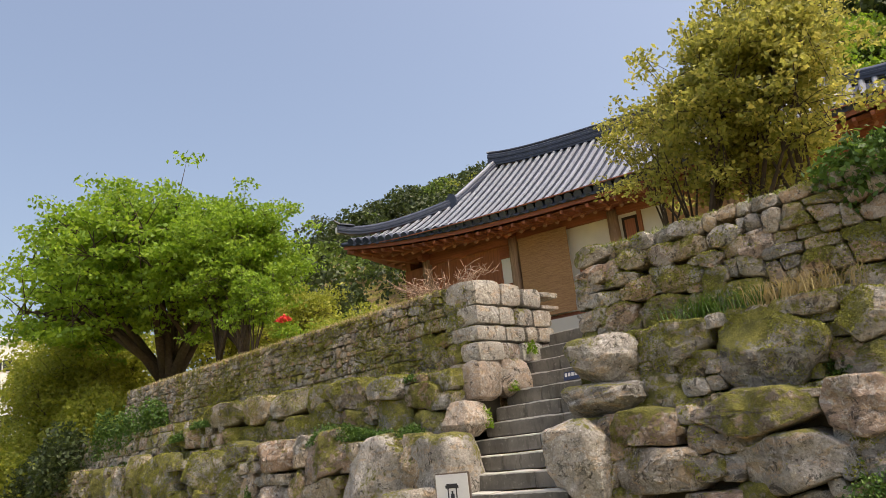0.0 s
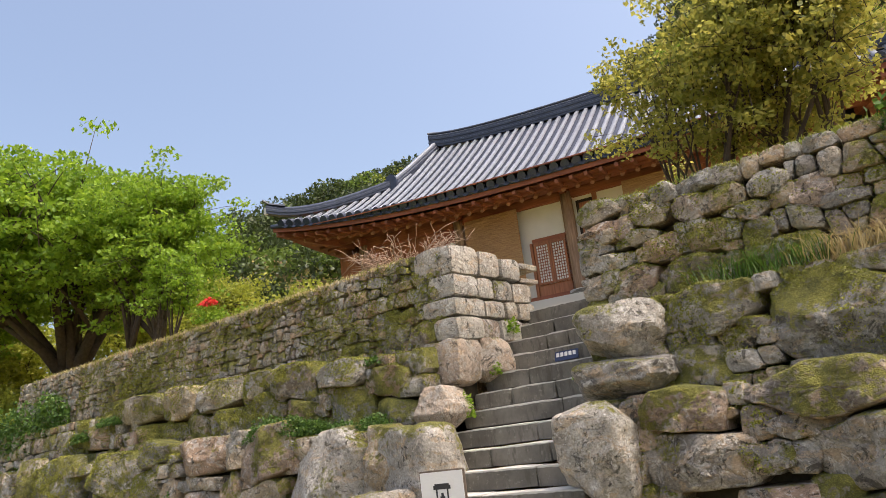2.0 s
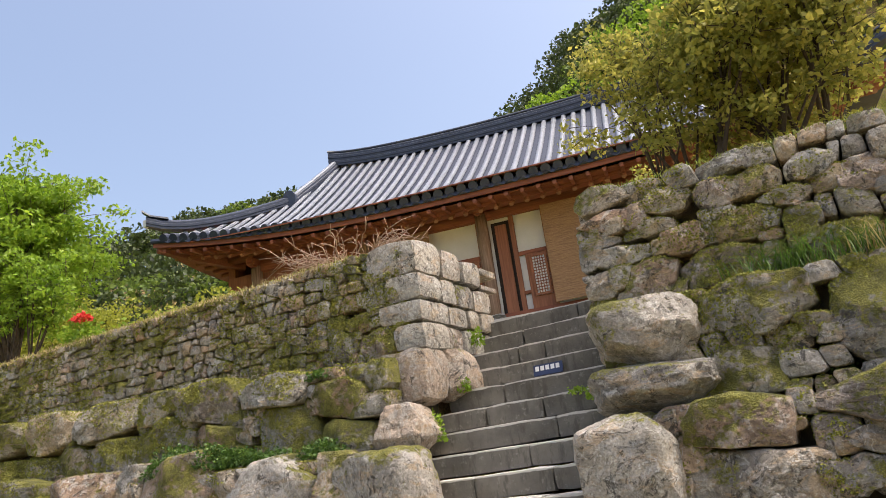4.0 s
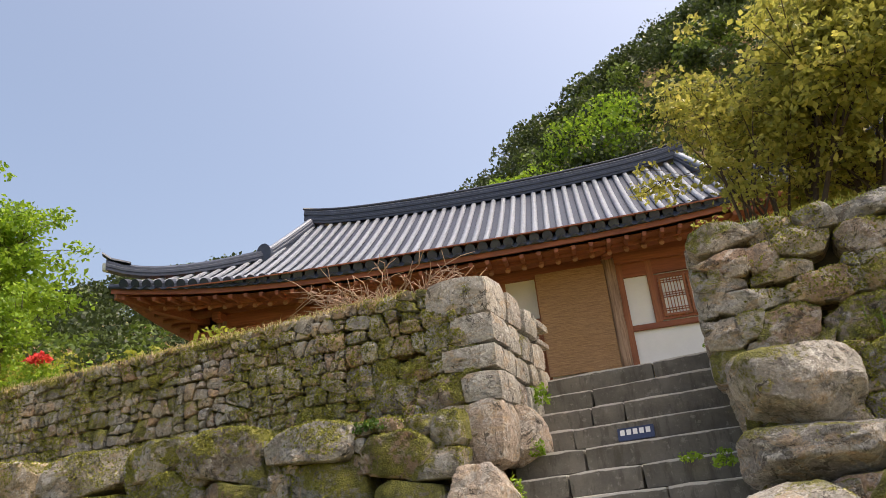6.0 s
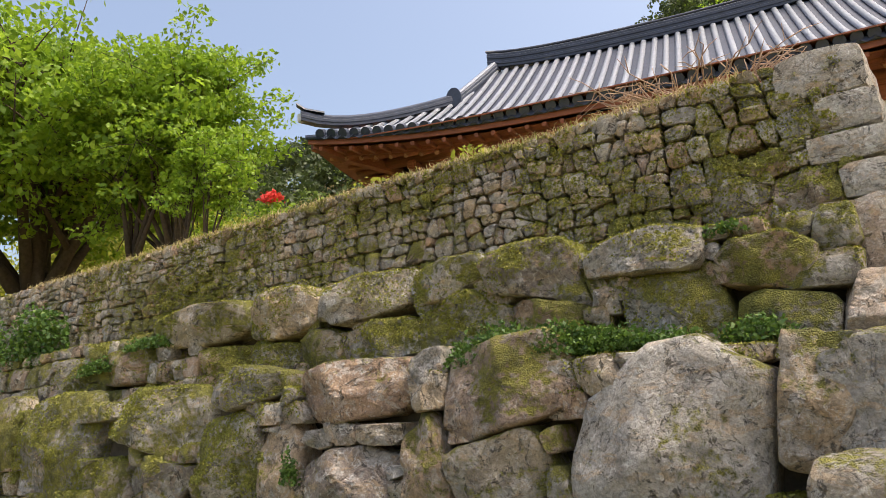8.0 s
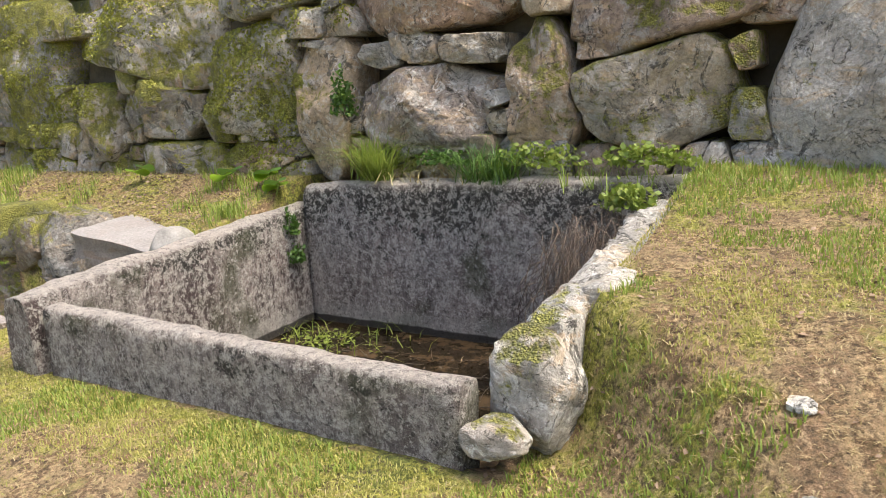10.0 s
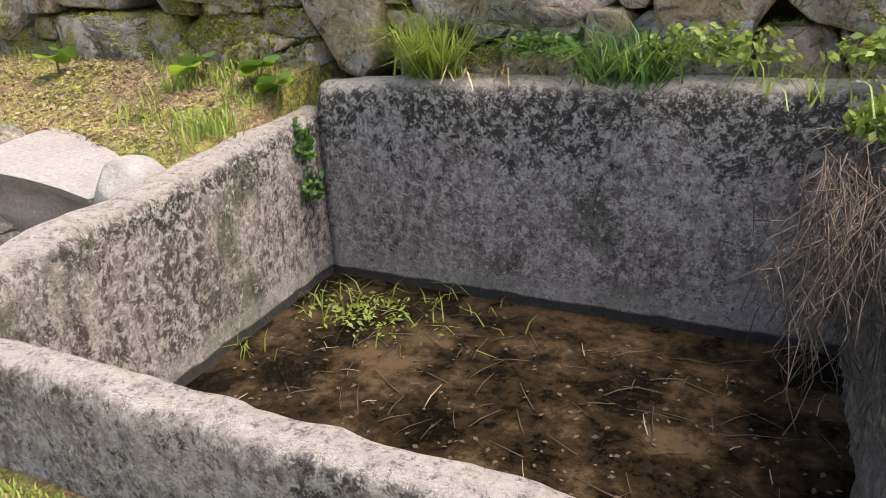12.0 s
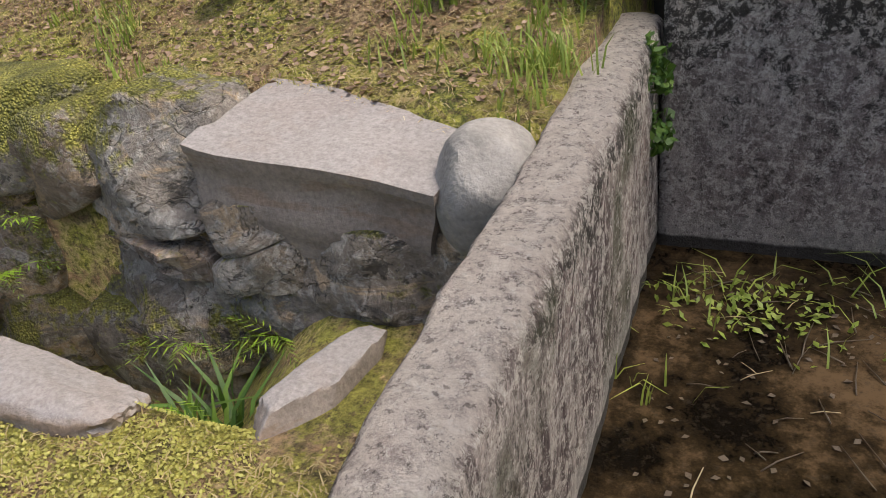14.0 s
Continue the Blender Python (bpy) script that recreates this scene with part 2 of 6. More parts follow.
def blade_mesh(name, roots, height, width, mat, rng, lean=0.5):
    """Grass: each blade a bent strip of three quads drawn to a point."""
    p = np.asarray(roots, float)
    n = len(p)
    w = rng.uniform(0, 2 * math.pi, n)
    d = np.stack([np.cos(w), np.sin(w), np.zeros(n)], 1)
    s = np.stack([-np.sin(w), np.cos(w), np.zeros(n)], 1)
    h = (height * rng.uniform(0.5, 1.25, n))[:, None]
    l = (lean * rng.uniform(0.2, 1.5, n))[:, None]
    z = np.array([[0, 0, 1.0]])
    m1 = p + z * h * 0.55 + d * h * l * 0.3
    m2 = p + z * h * (1 - 0.25 * l) + d * h * l * 0.95
    ww = width * 0.5
    v = np.stack([p - s * ww, p + s * ww, m1 + s * ww * 0.8, m1 - s * ww * 0.8, m2], 1).reshape(-1, 3)
    me = bpy.data.meshes.new(name)
    me.vertices.add(5 * n)
    me.vertices.foreach_set("co", v.ravel())
    idx = np.arange(n)[:, None] * 5 + np.array([[0, 1, 2, 3, 3, 2, 4]])
    me.loops.add(7 * n)
    me.loops.foreach_set("vertex_index", idx.ravel())
    me.polygons.add(2 * n)
    st = np.stack([np.arange(n) * 7, np.arange(n) * 7 + 4], 1).ravel()
    me.polygons.foreach_set("loop_start", st)
    me.update(calc_edges=True)
    me.materials.append(mat)
    return me


# ---- stones ----
def clip(poly, nx, ny, c):
    """The part of a convex polygon with nx*x + ny*y <= c."""
    out = []
    for i, p in enumerate(poly):
        q = poly[(i + 1) % len(poly)]
        dp, dq = nx * p[0] + ny * p[1] - c, nx * q[0] + ny * q[1] - c
        if dp <= 0:
            out.append(p)
        if dp * dq < 0:
            k = dp / (dp - dq)
            out.append((p[0] + k * (q[0] - p[0]), p[1] + k * (q[1] - p[1])))
    return out


def rounded(poly, times=1, cut=0.22):
    for _ in range(times):
        nxt = []
        for i, p in enumerate(poly):
            q = poly[(i + 1) % len(poly)]
            nxt.append((p[0] + cut * (q[0] - p[0]), p[1] + cut * (q[1] - p[1])))
            nxt.append((q[0] - cut * (q[0] - p[0]), q[1] - cut * (q[1] - p[1])))
        poly = nxt
    return poly


def spread(poly, share):
    """Points along a polygon's edges that keep its corners."""
    q = np.array(poly)
    d = np.linalg.norm(np.roll(q, -1, 0) - q, axis=1)
    step = share * math.sqrt(max(1e-6, np.ptp(q[:, 0]) * np.ptp(q[:, 1])))
    out = []
    for i, a in enumerate(q):
        k = max(1, int(round(d[i] / step)))
        out += [a + (q[(i + 1) % len(q)] - a) * (t / k) for t in range(k)]
    return np.array(out)


def stone_body(poly, proud, depth, rng, fine=False, rough=1.0):
    """An angular, faceted stone on a wall: outline in (along, up), the face towards -y. Returns verts, faces round its own centre, and the centre."""
    p = spread(poly, 0.075 if fine else 0.24)
    c = p.mean(0)
    p = p - c
    size = math.sqrt(abs(np.sum(p[:, 0] * np.roll(p[:, 1], -1) - np.roll(p[:, 0], -1) * p[:, 1])) / 2)
    if fine:
        rings = [(1.0, -1.0), (1.0, 0.2), (0.995, 0.55), (0.975, 0.8), (0.945, 0.93), (0.9, 0.99)] + [(k, 1.0) for k in (0.83, 0.74, 0.65, 0.55, 0.45, 0.34, 0.22, 0.1)]
    else:
        rings = [(1.0, -1.0), (1.0, 0.3), (0.98, 0.72), (0.93, 0.96), (0.78, 1.0), (0.45, 1.0)]
    planes = [(rng.uniform(-0.42, 0.42), rng.uniform(-0.45, 0.3), rng.uniform(0.75, 1.35)) for _ in range(9)]
    off = Vector(rng.uniform(-50, 50, 3))
    n = len(p)
    verts, faces = [], []

    def place(x, z, k):
        if k < 0:
            return (x, depth, z)
        h = proud * k
        for a, b, e in planes:
            h = min(h, proud * e * max(0.0, k ** 0.5) + a * x + b * z)
        q = Vector((x, z, 0))
        g = min(size, 0.6)
        chip = noise.noise(q * (4.2 / g) + off)
        h += rough * g * (0.10 * noise.noise(q * (2.2 / size) + off) + 0.06 * chip + 0.055 * abs(noise.noise(q * (9.0 / g) + off)) - 0.05 * max(0.0, chip - 0.15) + 0.02 * noise.noise(q * (22.0 / g) + off)) * min(1, k + 0.3)
        return (x, -h, z)

    for s, k in rings:
        for x, z in p:
            q = Vector((x, z, 0))
            j = 1 + rough * (0.05 * noise.noise(q * (4 / size) + off) + 0.02 * noise.noise(q * (13 / size) + off))
            verts.append(place(x * s * j, z * s * j, k))
    verts.append(place(0, 0, 1.0))
    for r in range(len(rings) - 1):
        for i in range(n):
            i2 = (i + 1) % n
            faces.append((r * n + i, r * n + i2, (r + 1) * n + i2, (r + 1) * n + i))
    last = (len(rings) - 1) * n
    for i in range(n):
        faces.append((last + i, last + (i + 1) % n, len(verts) - 1))
    return verts, faces, c


def blob(u, z, w, h, rng, n=8, square=3.4, tilt=0.0, taper=0.0):
    """The uneven outline of one large stone of width w and height h, narrower at the top by its taper."""
    out = []
    t = radians(tilt)
    turn = rng.uniform(0, 1)
    for i in range(n):
        a = 2 * math.pi * (i + turn + rng.uniform(-0.3, 0.3)) / n
        ca, sa = math.cos(a), math.sin(a)
        r = (abs(ca) ** square + abs(sa) ** square) ** (-1 / square) * rng.uniform(0.88, 1.05)
        x, y = r * ca * w / 2, r * sa * h / 2
        x *= 1 - taper * (0.5 + y / h)
        out.append((u + x * math.cos(t) - y * math.sin(t), z + x * math.sin(t) + y * math.cos(t)))
    return out


MOSS = []


def moss_on(verts, faces, rng, amount):
    """Notes down places for small moss leaves on the faces of a stone, in patches that run across joints."""
    if amount <= 0:
        return
    for q in faces:
        a, b, c = (Vector(verts[i]) for i in q[:3])
        n = (b - a).cross(c - b)
        area = n.length
        if area < 1e-6:
            continue
        n = n / area
        mid = (a + c) / 2
        if n.y > 0.2:
            continue
        k = noise.noise(mid * 1.1) * 1.5 + noise.noise(mid * 4.0) * 0.7 + 0.45 * n.z + amount - 0.62 + (0.3 if mid.x < -12.75 and 1.0 < mid.z < 2.0 else 0.0)
        if k > 0 and mid.x > -17.5:
            for _ in range(min(40, rng.poisson(area * 2600 * min(1.0, k * 4.0)))):
                s, t = rng.random(), rng.random()
                p = a.lerp(b, s).lerp(Vector(verts[q[-1]]).lerp(c, s), t)
                MOSS.append((p.x, p.y - 0.004, p.z + 0.004))


def stone_wall(wall, u0, u1, low, top, face, large, small, seed, mats, flat=1.35, proud=0.07, near=None, gap=0.006, count=300, moss=0.34):
    """A tier of a dry stone wall. low, top: functions of u. face: y of the face from u and z. large: stones of their own (u, z, w, h, proud).
    small: mean size of the rubble between, from u. Stones are parts of the wall; those past count are one joined part."""
    rng = np.random.default_rng(seed)
    bigs = [(*b[:4], b[4] if len(b) > 4 else 0.1 + 0.16 * min(1.0, b[2] * b[3]), b[5] if len(b) > 5 else 0.0, b[6] if len(b) > 6 else 0.0) for b in large]

    def inside_big(u, z, grow=0.0):
        return any(abs((u - b[0]) / (b[2] / 2 + grow)) ** 4 + abs((z - b[1]) / (b[3] / 2 + grow)) ** 4 < 0.42 for b in bigs)

    def carve(poly, size, out, depth=0):
        q = np.array(poly)
        ext = np.ptp(q, axis=0) * (1, flat)
        if depth > 12 or max(ext) < size * rng.uniform(0.75, 1.7):
            out.append(poly)
            return
        c = q.mean(0) + rng.uniform(-0.18, 0.18, 2) * np.ptp(q, axis=0)
        tilt = rng.uniform(-0.42, 0.42)
        n = (math.cos(tilt), math.sin(tilt)) if ext[0] > ext[1] else (-math.sin(tilt), math.cos(tilt))
        k = n[0] * c[0] + n[1] * c[1]
        for sgn in (1, -1):
            piece = clip(poly, sgn * n[0], sgn * n[1], sgn * k)
            if len(piece) > 2:
                carve(piece, size, out, depth + 1)

    cells = []
    u = u0
    while u < u1:
        w = min(u1 - u, rng.uniform(1.6, 2.4))
        if u1 - u - w < 0.5:
            w = u1 - u
        mid_u = u + w / 2
        ext = small(mid_u)
        z = low(mid_u)
        while z < top(mid_u) - 0.05:
            h = min(ext * rng.uniform(0.7, 1.5) / flat * 1.3, top(mid_u) + 0.02 - z)
            if top(mid_u) - z - h < 0.1:
                h = top(mid_u) + 0.03 - z
            carve([(u, z), (u + w, z), (u + w, z + h), (u, z + h)], ext, cells)
            z += h
        u += w
    made = []
    for poly in cells:
        u, z = np.mean(poly, axis=0)
        if inside_big(u, z, 0.0):
            continue
        if len(poly) < 3:
            continue
        c = np.mean(poly, axis=0)
        ext = np.ptp(np.array(poly), axis=0)
        if min(ext) < 0.04:
            continue
        k = max(0.6, 1 - 2 * gap / min(ext))
        poly = [(c[0] + (x - c[0]) * k + rng.uniform(-0.012, 0.012), c[1] + (y - c[1]) * k + rng.uniform(-0.012, 0.012)) for x, y in poly]
        made.append((rounded(poly, 1, 0.14), proud * rng.uniform(0.35, 1.5), False))

    def jolt(b, o):
        k = math.sin(37.0 * (b[0] + o[0]) + 53.0 * (b[1] + o[1])) * 0.3
        return k if (b[0], b[1]) < (o[0], o[1]) else -k

    for b in bigs:
        poly = blob(b[0], b[1], b[2] * 1.18, b[3] * 1.18, rng, tilt=b[5], taper=b[6])
        poly.sort(key=lambda q: math.atan2(q[1] - b[1], q[0] - b[0]))
        for o in bigs:
            dx, dz = o[0] - b[0], o[1] - b[1]
            gx, gz = abs(dx) - (b[2] + o[2]) / 2, abs(dz) - (b[3] + o[3]) / 2
            if o is b or max(gx, gz) > 0.25 or len(poly) < 3:
                continue
            lean = jolt(b, o) + 0.55 * max(-0.6, min(0.6, (dz / max(b[3], o[3]) if gx > gz else dx / max(b[2], o[2]))))
            if gx > gz:
                nx, nz = math.copysign(1, dx), lean
                at = (b[0] + nx * (b[2] + gx) / 2, b[1] + dz / 2)
            else:
                nx, nz = lean, math.copysign(1, dz)
                at = (b[0] + dx / 2, b[1] + nz * (b[3] + gz) / 2)
            size = math.hypot(nx, nz)
            poly = clip(poly, nx / size, nz / size, (nx * at[0] + nz * at[1]) / size - 0.006)
        if len(poly) > 2:
            made.append((rounded(poly, 1, 0.07), b[4] * 0.8, True))
    mid = near if near is not None else (u0 + u1) / 2
    made.sort(key=lambda q: (not q[2], abs(q[0][0][0] - mid)))
    rest = []
    for k, (poly, pr, fine) in enumerate(made):
        v, f, c = stone_body(poly, pr, 0.3, rng, fine)
        y = face(c[0], c[1])
        moss_on([(x + c[0], yy + y, zz + c[1]) for x, yy, zz in v], f, rng, moss - (0.4 if fine and c[0] > -12.7 and c[1] < 1.95 else 0.0))
        if k < count:
            ob = part("stone", mesh_of("stone", v, f, mats(c[0], c[1], fine, rng), True, 38), None, wall)
            ob.location = (c[0], y, c[1])
        else:
            rest.append(([(x + c[0], yy + y, z + c[1]) for x, yy, z in v], f))
    if rest:
        ob = part("far_stones", mesh_of("far_stones", *joined(rest), STONE_MORE, True, 38), None, wall)
        tagged(ob, kind="stuff")
    return made


def sheet(name, us, vs, height, mat, kind="structure", label="", category=""):
    """A ground sheet over a grid of u and v."""
    verts = [(u, v, height(u, v)) for u in us for v in vs]
    n = len(vs)
    faces = [(i * n + j, (i + 1) * n + j, (i + 1) * n + j + 1, i * n + j + 1) for i in range(len(us) - 1) for j in range(n - 1)]
    return tagged(new(name, mesh_of(name, verts, faces, mat)), label, category, kind=kind)


def slope(x, a, b):
    t = min(1.0, max(0.0, (x - a) / (b - a)))
    return t * t * (3 - 2 * t)

# ---- ground ----
def crest(az):
    """Elevation of the wooded skyline, seen from the path, by bearing from +y towards -x."""
    return float(np.interp(az, [-170, -75, -30, -4, 3, 13, 20, 24, 39, 46, 52, 57, 63, 75, 120, 180], [2, 12, 32, 35.3, 33.4, 28.8, 24.4, 21.8, 21.0, 19.8, 18.6, 14, 8.5, 6, 2, 2]))


def stair_line(v):
    return 1.39 + (v - 7.56) * 0.224 / 0.26


def ground_z(u, v):
    z = 0.028 * min(u, 0.0) if u > -16 else -0.45
    z = z + 0.06 * noise.noise(Vector((u * 0.5, v * 0.5, 1.0))) + 0.018 * noise.noise(Vector((u * 2.2, v * 2.2, 5.0)))
    bank = -0.02 + 0.42 * slope(v, 4.3, 5.35) + 0.24 * slope(v, 5.3, 7.0)
    lawn = -0.05 - 0.04 * slope(v, 5.0, 5.3)
    z += (lawn + 0.3 * (z + 0.15) - z) * slope(v, 3.2, 4.4) * (1 - slope(u, -9.5, -8.0))
    edge = -10.15 + 0.6 * (1 - slope(v, 4.5, 5.3))
    z += max(0.0, bank - z) * slope(v, 4.0, 4.9) * slope(u, edge - 0.05, edge + 0.5 - 0.35 * slope(v, 5.0, 5.4)) * (1 - 0.75 * slope(u, -8.6, -7.8))
    if u < -12.75 and 5.2 < v < 5.8:
        z += (-0.62 + 0.5 * slope(v, 5.36, 5.2) - z) * (1 - slope(u + 0.35 * (v - 5.2), -13.75, -13.12))
    if -12.66 < u < -10.22 and 4.86 < v < 6.85:
        z = -0.85
    if u < -12.72 and v >= 5.8:
        z = 0.2 + 0.15 * slope(v, 5.85, 6.2) + 0.18 * slope(v, 6.2, 6.95) + 0.02 * noise.noise(Vector((u * 3, v * 3, 0)))
    if v > 7.2:
        up = 3.08 * slope(v, 8.25, 8.5)
        if -7.75 < u < -5.5:
            up = min(up, stair_line(v) - 0.5) if v < 9.65 else 3.08
        z = max(z if v < 8.0 else 0, up)
    if v > 10:
        z += 0.165 * min(v - 10, 8.5)
    if u < -20:
        z += (1.5 - z) * slope(u, -21, -40) if v > 7.2 else 0
    r = math.hypot(u + 5, v - 1.5)
    if r > 26:
        az = math.degrees(math.atan2(-(u + 5), v - 1.5))
        top = 78 * math.tan(radians(crest(az))) - 3
        z += max(0.0, top - z) * slope(r, 27, 78)
    return z


def ground_material():
    m = Nodes("grassy_ground", 0.95)
    fac = m.math("ADD", m.math("MULTIPLY", m.noise(0.9, 6, 0.6), 0.55), m.math("MULTIPLY", m.noise(6, 7, 0.75), 0.45))
    col = m.ramp(fac, (0.40, (0.17, 0.19, 0.035)), (0.45, (0.36, 0.34, 0.06)), (0.485, (0.44, 0.36, 0.14)), (0.52, (0.27, 0.165, 0.085)), (0.56, (0.46, 0.33, 0.18)), (0.62, (0.30, 0.19, 0.105)), (0.68, (0.52, 0.40, 0.25)))
    col = m.mix(m.ramp(m.noise(2.6, 6, 0.7), (0.53, 0.0), (0.6, 0.85)), col, (0.33, 0.33, 0.05))
    west = m.ramp(m.math("MULTIPLY", m.axis(m.geo.outputs["Position"], 0), -0.05), (0.61, 0.0), (0.65, 1.0))
    west = m.math("MULTIPLY", west, m.ramp(m.math("MULTIPLY", m.axis(m.geo.outputs["Position"], 1), 0.1), (0.55, 1.0), (0.57, 0.0)))
    mossy = m.math("MULTIPLY", west, m.ramp(m.noise(3.4, 6, 0.7), (0.43, 0.0), (0.5, 0.9)))
    col = m.mix(mossy, col, m.ramp(m.noise(9, 6, 0.8), (0.4, (0.22, 0.22, 0.03)), (0.6, (0.46, 0.43, 0.08))))
    col = m.mix(m.ramp(m.noise(17, 6, 0.8), (0.53, 0.0), (0.57, 0.7)), col, (0.14, 0.092, 0.048))
    col = m.mix(0.9, col, m.ramp(m.noise(48, 5, 0.85), (0.34, 0.1), (0.66, 0.9)), "OVERLAY")
    m.bump(m.math("ADD", m.noise(50, 6, 0.8), m.math("MULTIPLY", m.noise(12, 5, 0.7), 1.4)), 1.0, 0.05)
    return m.done(col)


GROUND = ground_material()
us = sorted({*np.round(np.concatenate([np.linspace(-400, -60, 12), np.linspace(-56, -22, 18), np.linspace(-20, -16.5, 12), np.arange(-16, -7.5, 0.07), np.linspace(-7.4, 2, 60), np.linspace(3, 60, 20), np.linspace(70, 400, 10)]), 3)})
vs = sorted({*np.round(np.concatenate([np.linspace(-400, -20, 12), np.linspace(-18, 1.5, 20), np.linspace(1.7, 3.8, 16), np.arange(3.85, 7.2, 0.055), np.linspace(7.25, 10, 30), np.linspace(10.5, 30, 20), np.linspace(32, 90, 24), np.linspace(110, 400, 8)]), 3)})
ground = sheet("ground", us, vs, ground_z, GROUND, label="uneven ground of moss, dry straw and short grass", category="ground")

# ---- terraced stone walls ----
def core(name, pts, u0, u1, label):
    """The earth body behind a tier, as a swept section."""
    bm = bmesh.new()
    a = [bm.verts.new((u0, y, z)) for y, z in pts]
    b = [bm.verts.new((u1, y, z)) for y, z in pts]
    n = len(pts)
    for i in range(n):
        bm.faces.new((a[i], a[(i + 1) % n], b[(i + 1) % n], b[i]))
    bm.faces.new(a[::-1])
    bm.faces.new(b)
    bmesh.ops.recalc_face_normals(bm, faces=bm.faces[:])
    me = bpy.data.meshes.new(name)
    bm.to_mesh(me)
    bm.free()
    me.materials.append(EARTH)
    return tagged(new(name, me), label, "stone wall", kind="structure")


def pick(moss, warm_below=None, clean=None):
    def choose(u, z, fine, rng):
        if clean and clean(u, z):
            return STONE_CLEAN
        if warm_below is not None and u < warm_below and rng.random() < 0.75:
            return STONE_WARM
        return STONE_MOSSY if rng.random() < moss else STONE
    return choose


WALL_END = -27.0
low_left = core("wall_lower_left", [(7.3, -0.9), (7.42, 1.7), (8.4, 1.72), (8.4, -0.9)], WALL_END, -7.75, "lower tier of huge mossy boulders in a dry stone wall")
stone_wall(low_left, WALL_END, -7.72, lambda u: 0.45 if u < -12 else 0.5, lambda u: 1.74 - 0.02 * (u + 9.6), lambda u, z: 7.02 + 0.1 * (z - 0.6),
           [(-8.95, 1.12, 1.7, 1.22, 0.3, -3, 0.35), (-8.22, 1.36, 0.62, 0.75, 0.24, -8), (-10.29, 1.62, 1.24, 0.69, 0.26, 5), (-10.27, 1.01, 0.95, 0.52), (-10.97, 1.05, 0.46, 0.8, 0.16), (-9.83, 1.21, 0.2, 0.16), (-10.89, 1.84, 0.46, 0.28), (-11.8, 1.7, 1.47, 0.54, 0.2, 3), (-11.73, 1.0, 1.04, 0.5), (-12.1, 1.34, 0.3, 0.18), (-11.76, 1.35, 0.26, 0.18), (-11.42, 1.34, 0.5, 0.18), (-12.6, 1.03, 0.5, 1.0, 0.16),
            (-13.12, 1.83, 1.16, 0.42, 0.24), (-13.39, 1.24, 1.08, 0.84, 0.22, -6), (-14.36, 1.05, 0.9, 0.48), (-14.67, 1.64, 1.95, 0.67, 0.22), (-16.4, 1.4, 1.4, 1.25, 0.2), (-17.8, 1.75, 0.95, 0.7), (-13.3, 0.66, 0.6, 0.26, 0.08), (-14.1, 0.64, 0.75, 0.26, 0.08), (-15.2, 0.95, 0.7, 0.6), (-18.7, 1.3, 0.9, 0.9), (-19.8, 1.5, 1.0, 0.8)],
           lambda u: 0.36, 11, lambda u, z, fine, rng: STONE_MOSSY if u < -12.75 or rng.random() < 0.25 else STONE, near=-10.5, moss=0.32)
mid_left = core("wall_middle_left", [(7.82, 1.5), (7.95, 2.58), (8.6, 2.6), (8.6, 1.5)], WALL_END, -7.75, "middle tier of rounded mossy boulders in a dry stone wall")
stone_wall(mid_left, WALL_END, -7.72, lambda u: 1.7, lambda u: 2.62 - 0.01 * (u + 9), lambda u, z: 7.52 + 0.16 * (z - 1.8),
           [(-8.24, 1.9, 0.65, 0.42), (-8.99, 2.1, 0.83, 0.58, 0.2), (-9.21, 2.5, 0.95, 0.4, 0.32, 5), (-8.34, 2.3, 0.68, 0.37, 0.18), (-9.5, 2.2, 0.26, 0.22), (-10.05, 2.16, 0.85, 0.36), (-10.15, 2.54, 0.87, 0.48, 0.26), (-10.98, 2.64, 0.79, 0.37, 0.24), (-10.88, 2.22, 0.85, 0.5), (-11.98, 2.61, 1.15, 0.45, 0.26, 4), (-13.0, 2.62, 0.9, 0.46, 0.26),
            (-11.79, 2.14, 0.78, 0.44), (-12.51, 2.16, 0.65, 0.4), (-13.16, 2.12, 0.7, 0.36), (-14.42, 2.66, 1.75, 0.44, 0.24, -2), (-14.06, 2.22, 0.95, 0.28), (-15.7, 2.35, 1.6, 0.4), (-16.9, 2.3, 0.8, 0.5)],
           lambda u: 0.36, 12, pick(0.7), near=-10.5, moss=0.74)
top_left = core("wall_upper_left", [(8.2, 2.4), (8.3, 3.84), (8.9, 3.84), (8.9, 2.4)], -20.4, -7.75, "upper rubble wall with moss between small stones")
stone_wall(top_left, -20.5, -7.62, lambda u: 2.5, lambda u: 3.9, lambda u, z: 7.96 + 0.11 * (z - 2.5),
           [(-8.05, 2.84, 0.46, 0.28, 0.1), (-8.5, 2.93, 0.48, 0.3, 0.1), (-8.02, 3.4, 0.26, 0.26, 0.08), (-8.3, 3.12, 0.4, 0.2, 0.08)], lambda u: 0.21 if u < -9 else 0.25, 13, pick(0.65, -13.0), flat=1.25, proud=0.05, near=-9.5, gap=0.007, moss=0.8)

# squared end of the upper left wall beside the stairs
pier = core("wall_pier_left", [(8.3, 2.6), (8.35, 3.8), (9.6, 3.86), (9.6, 2.6)], -8.4, -7.62, "squared end of a stone wall, pale cut blocks")
rngp = np.random.default_rng(21)


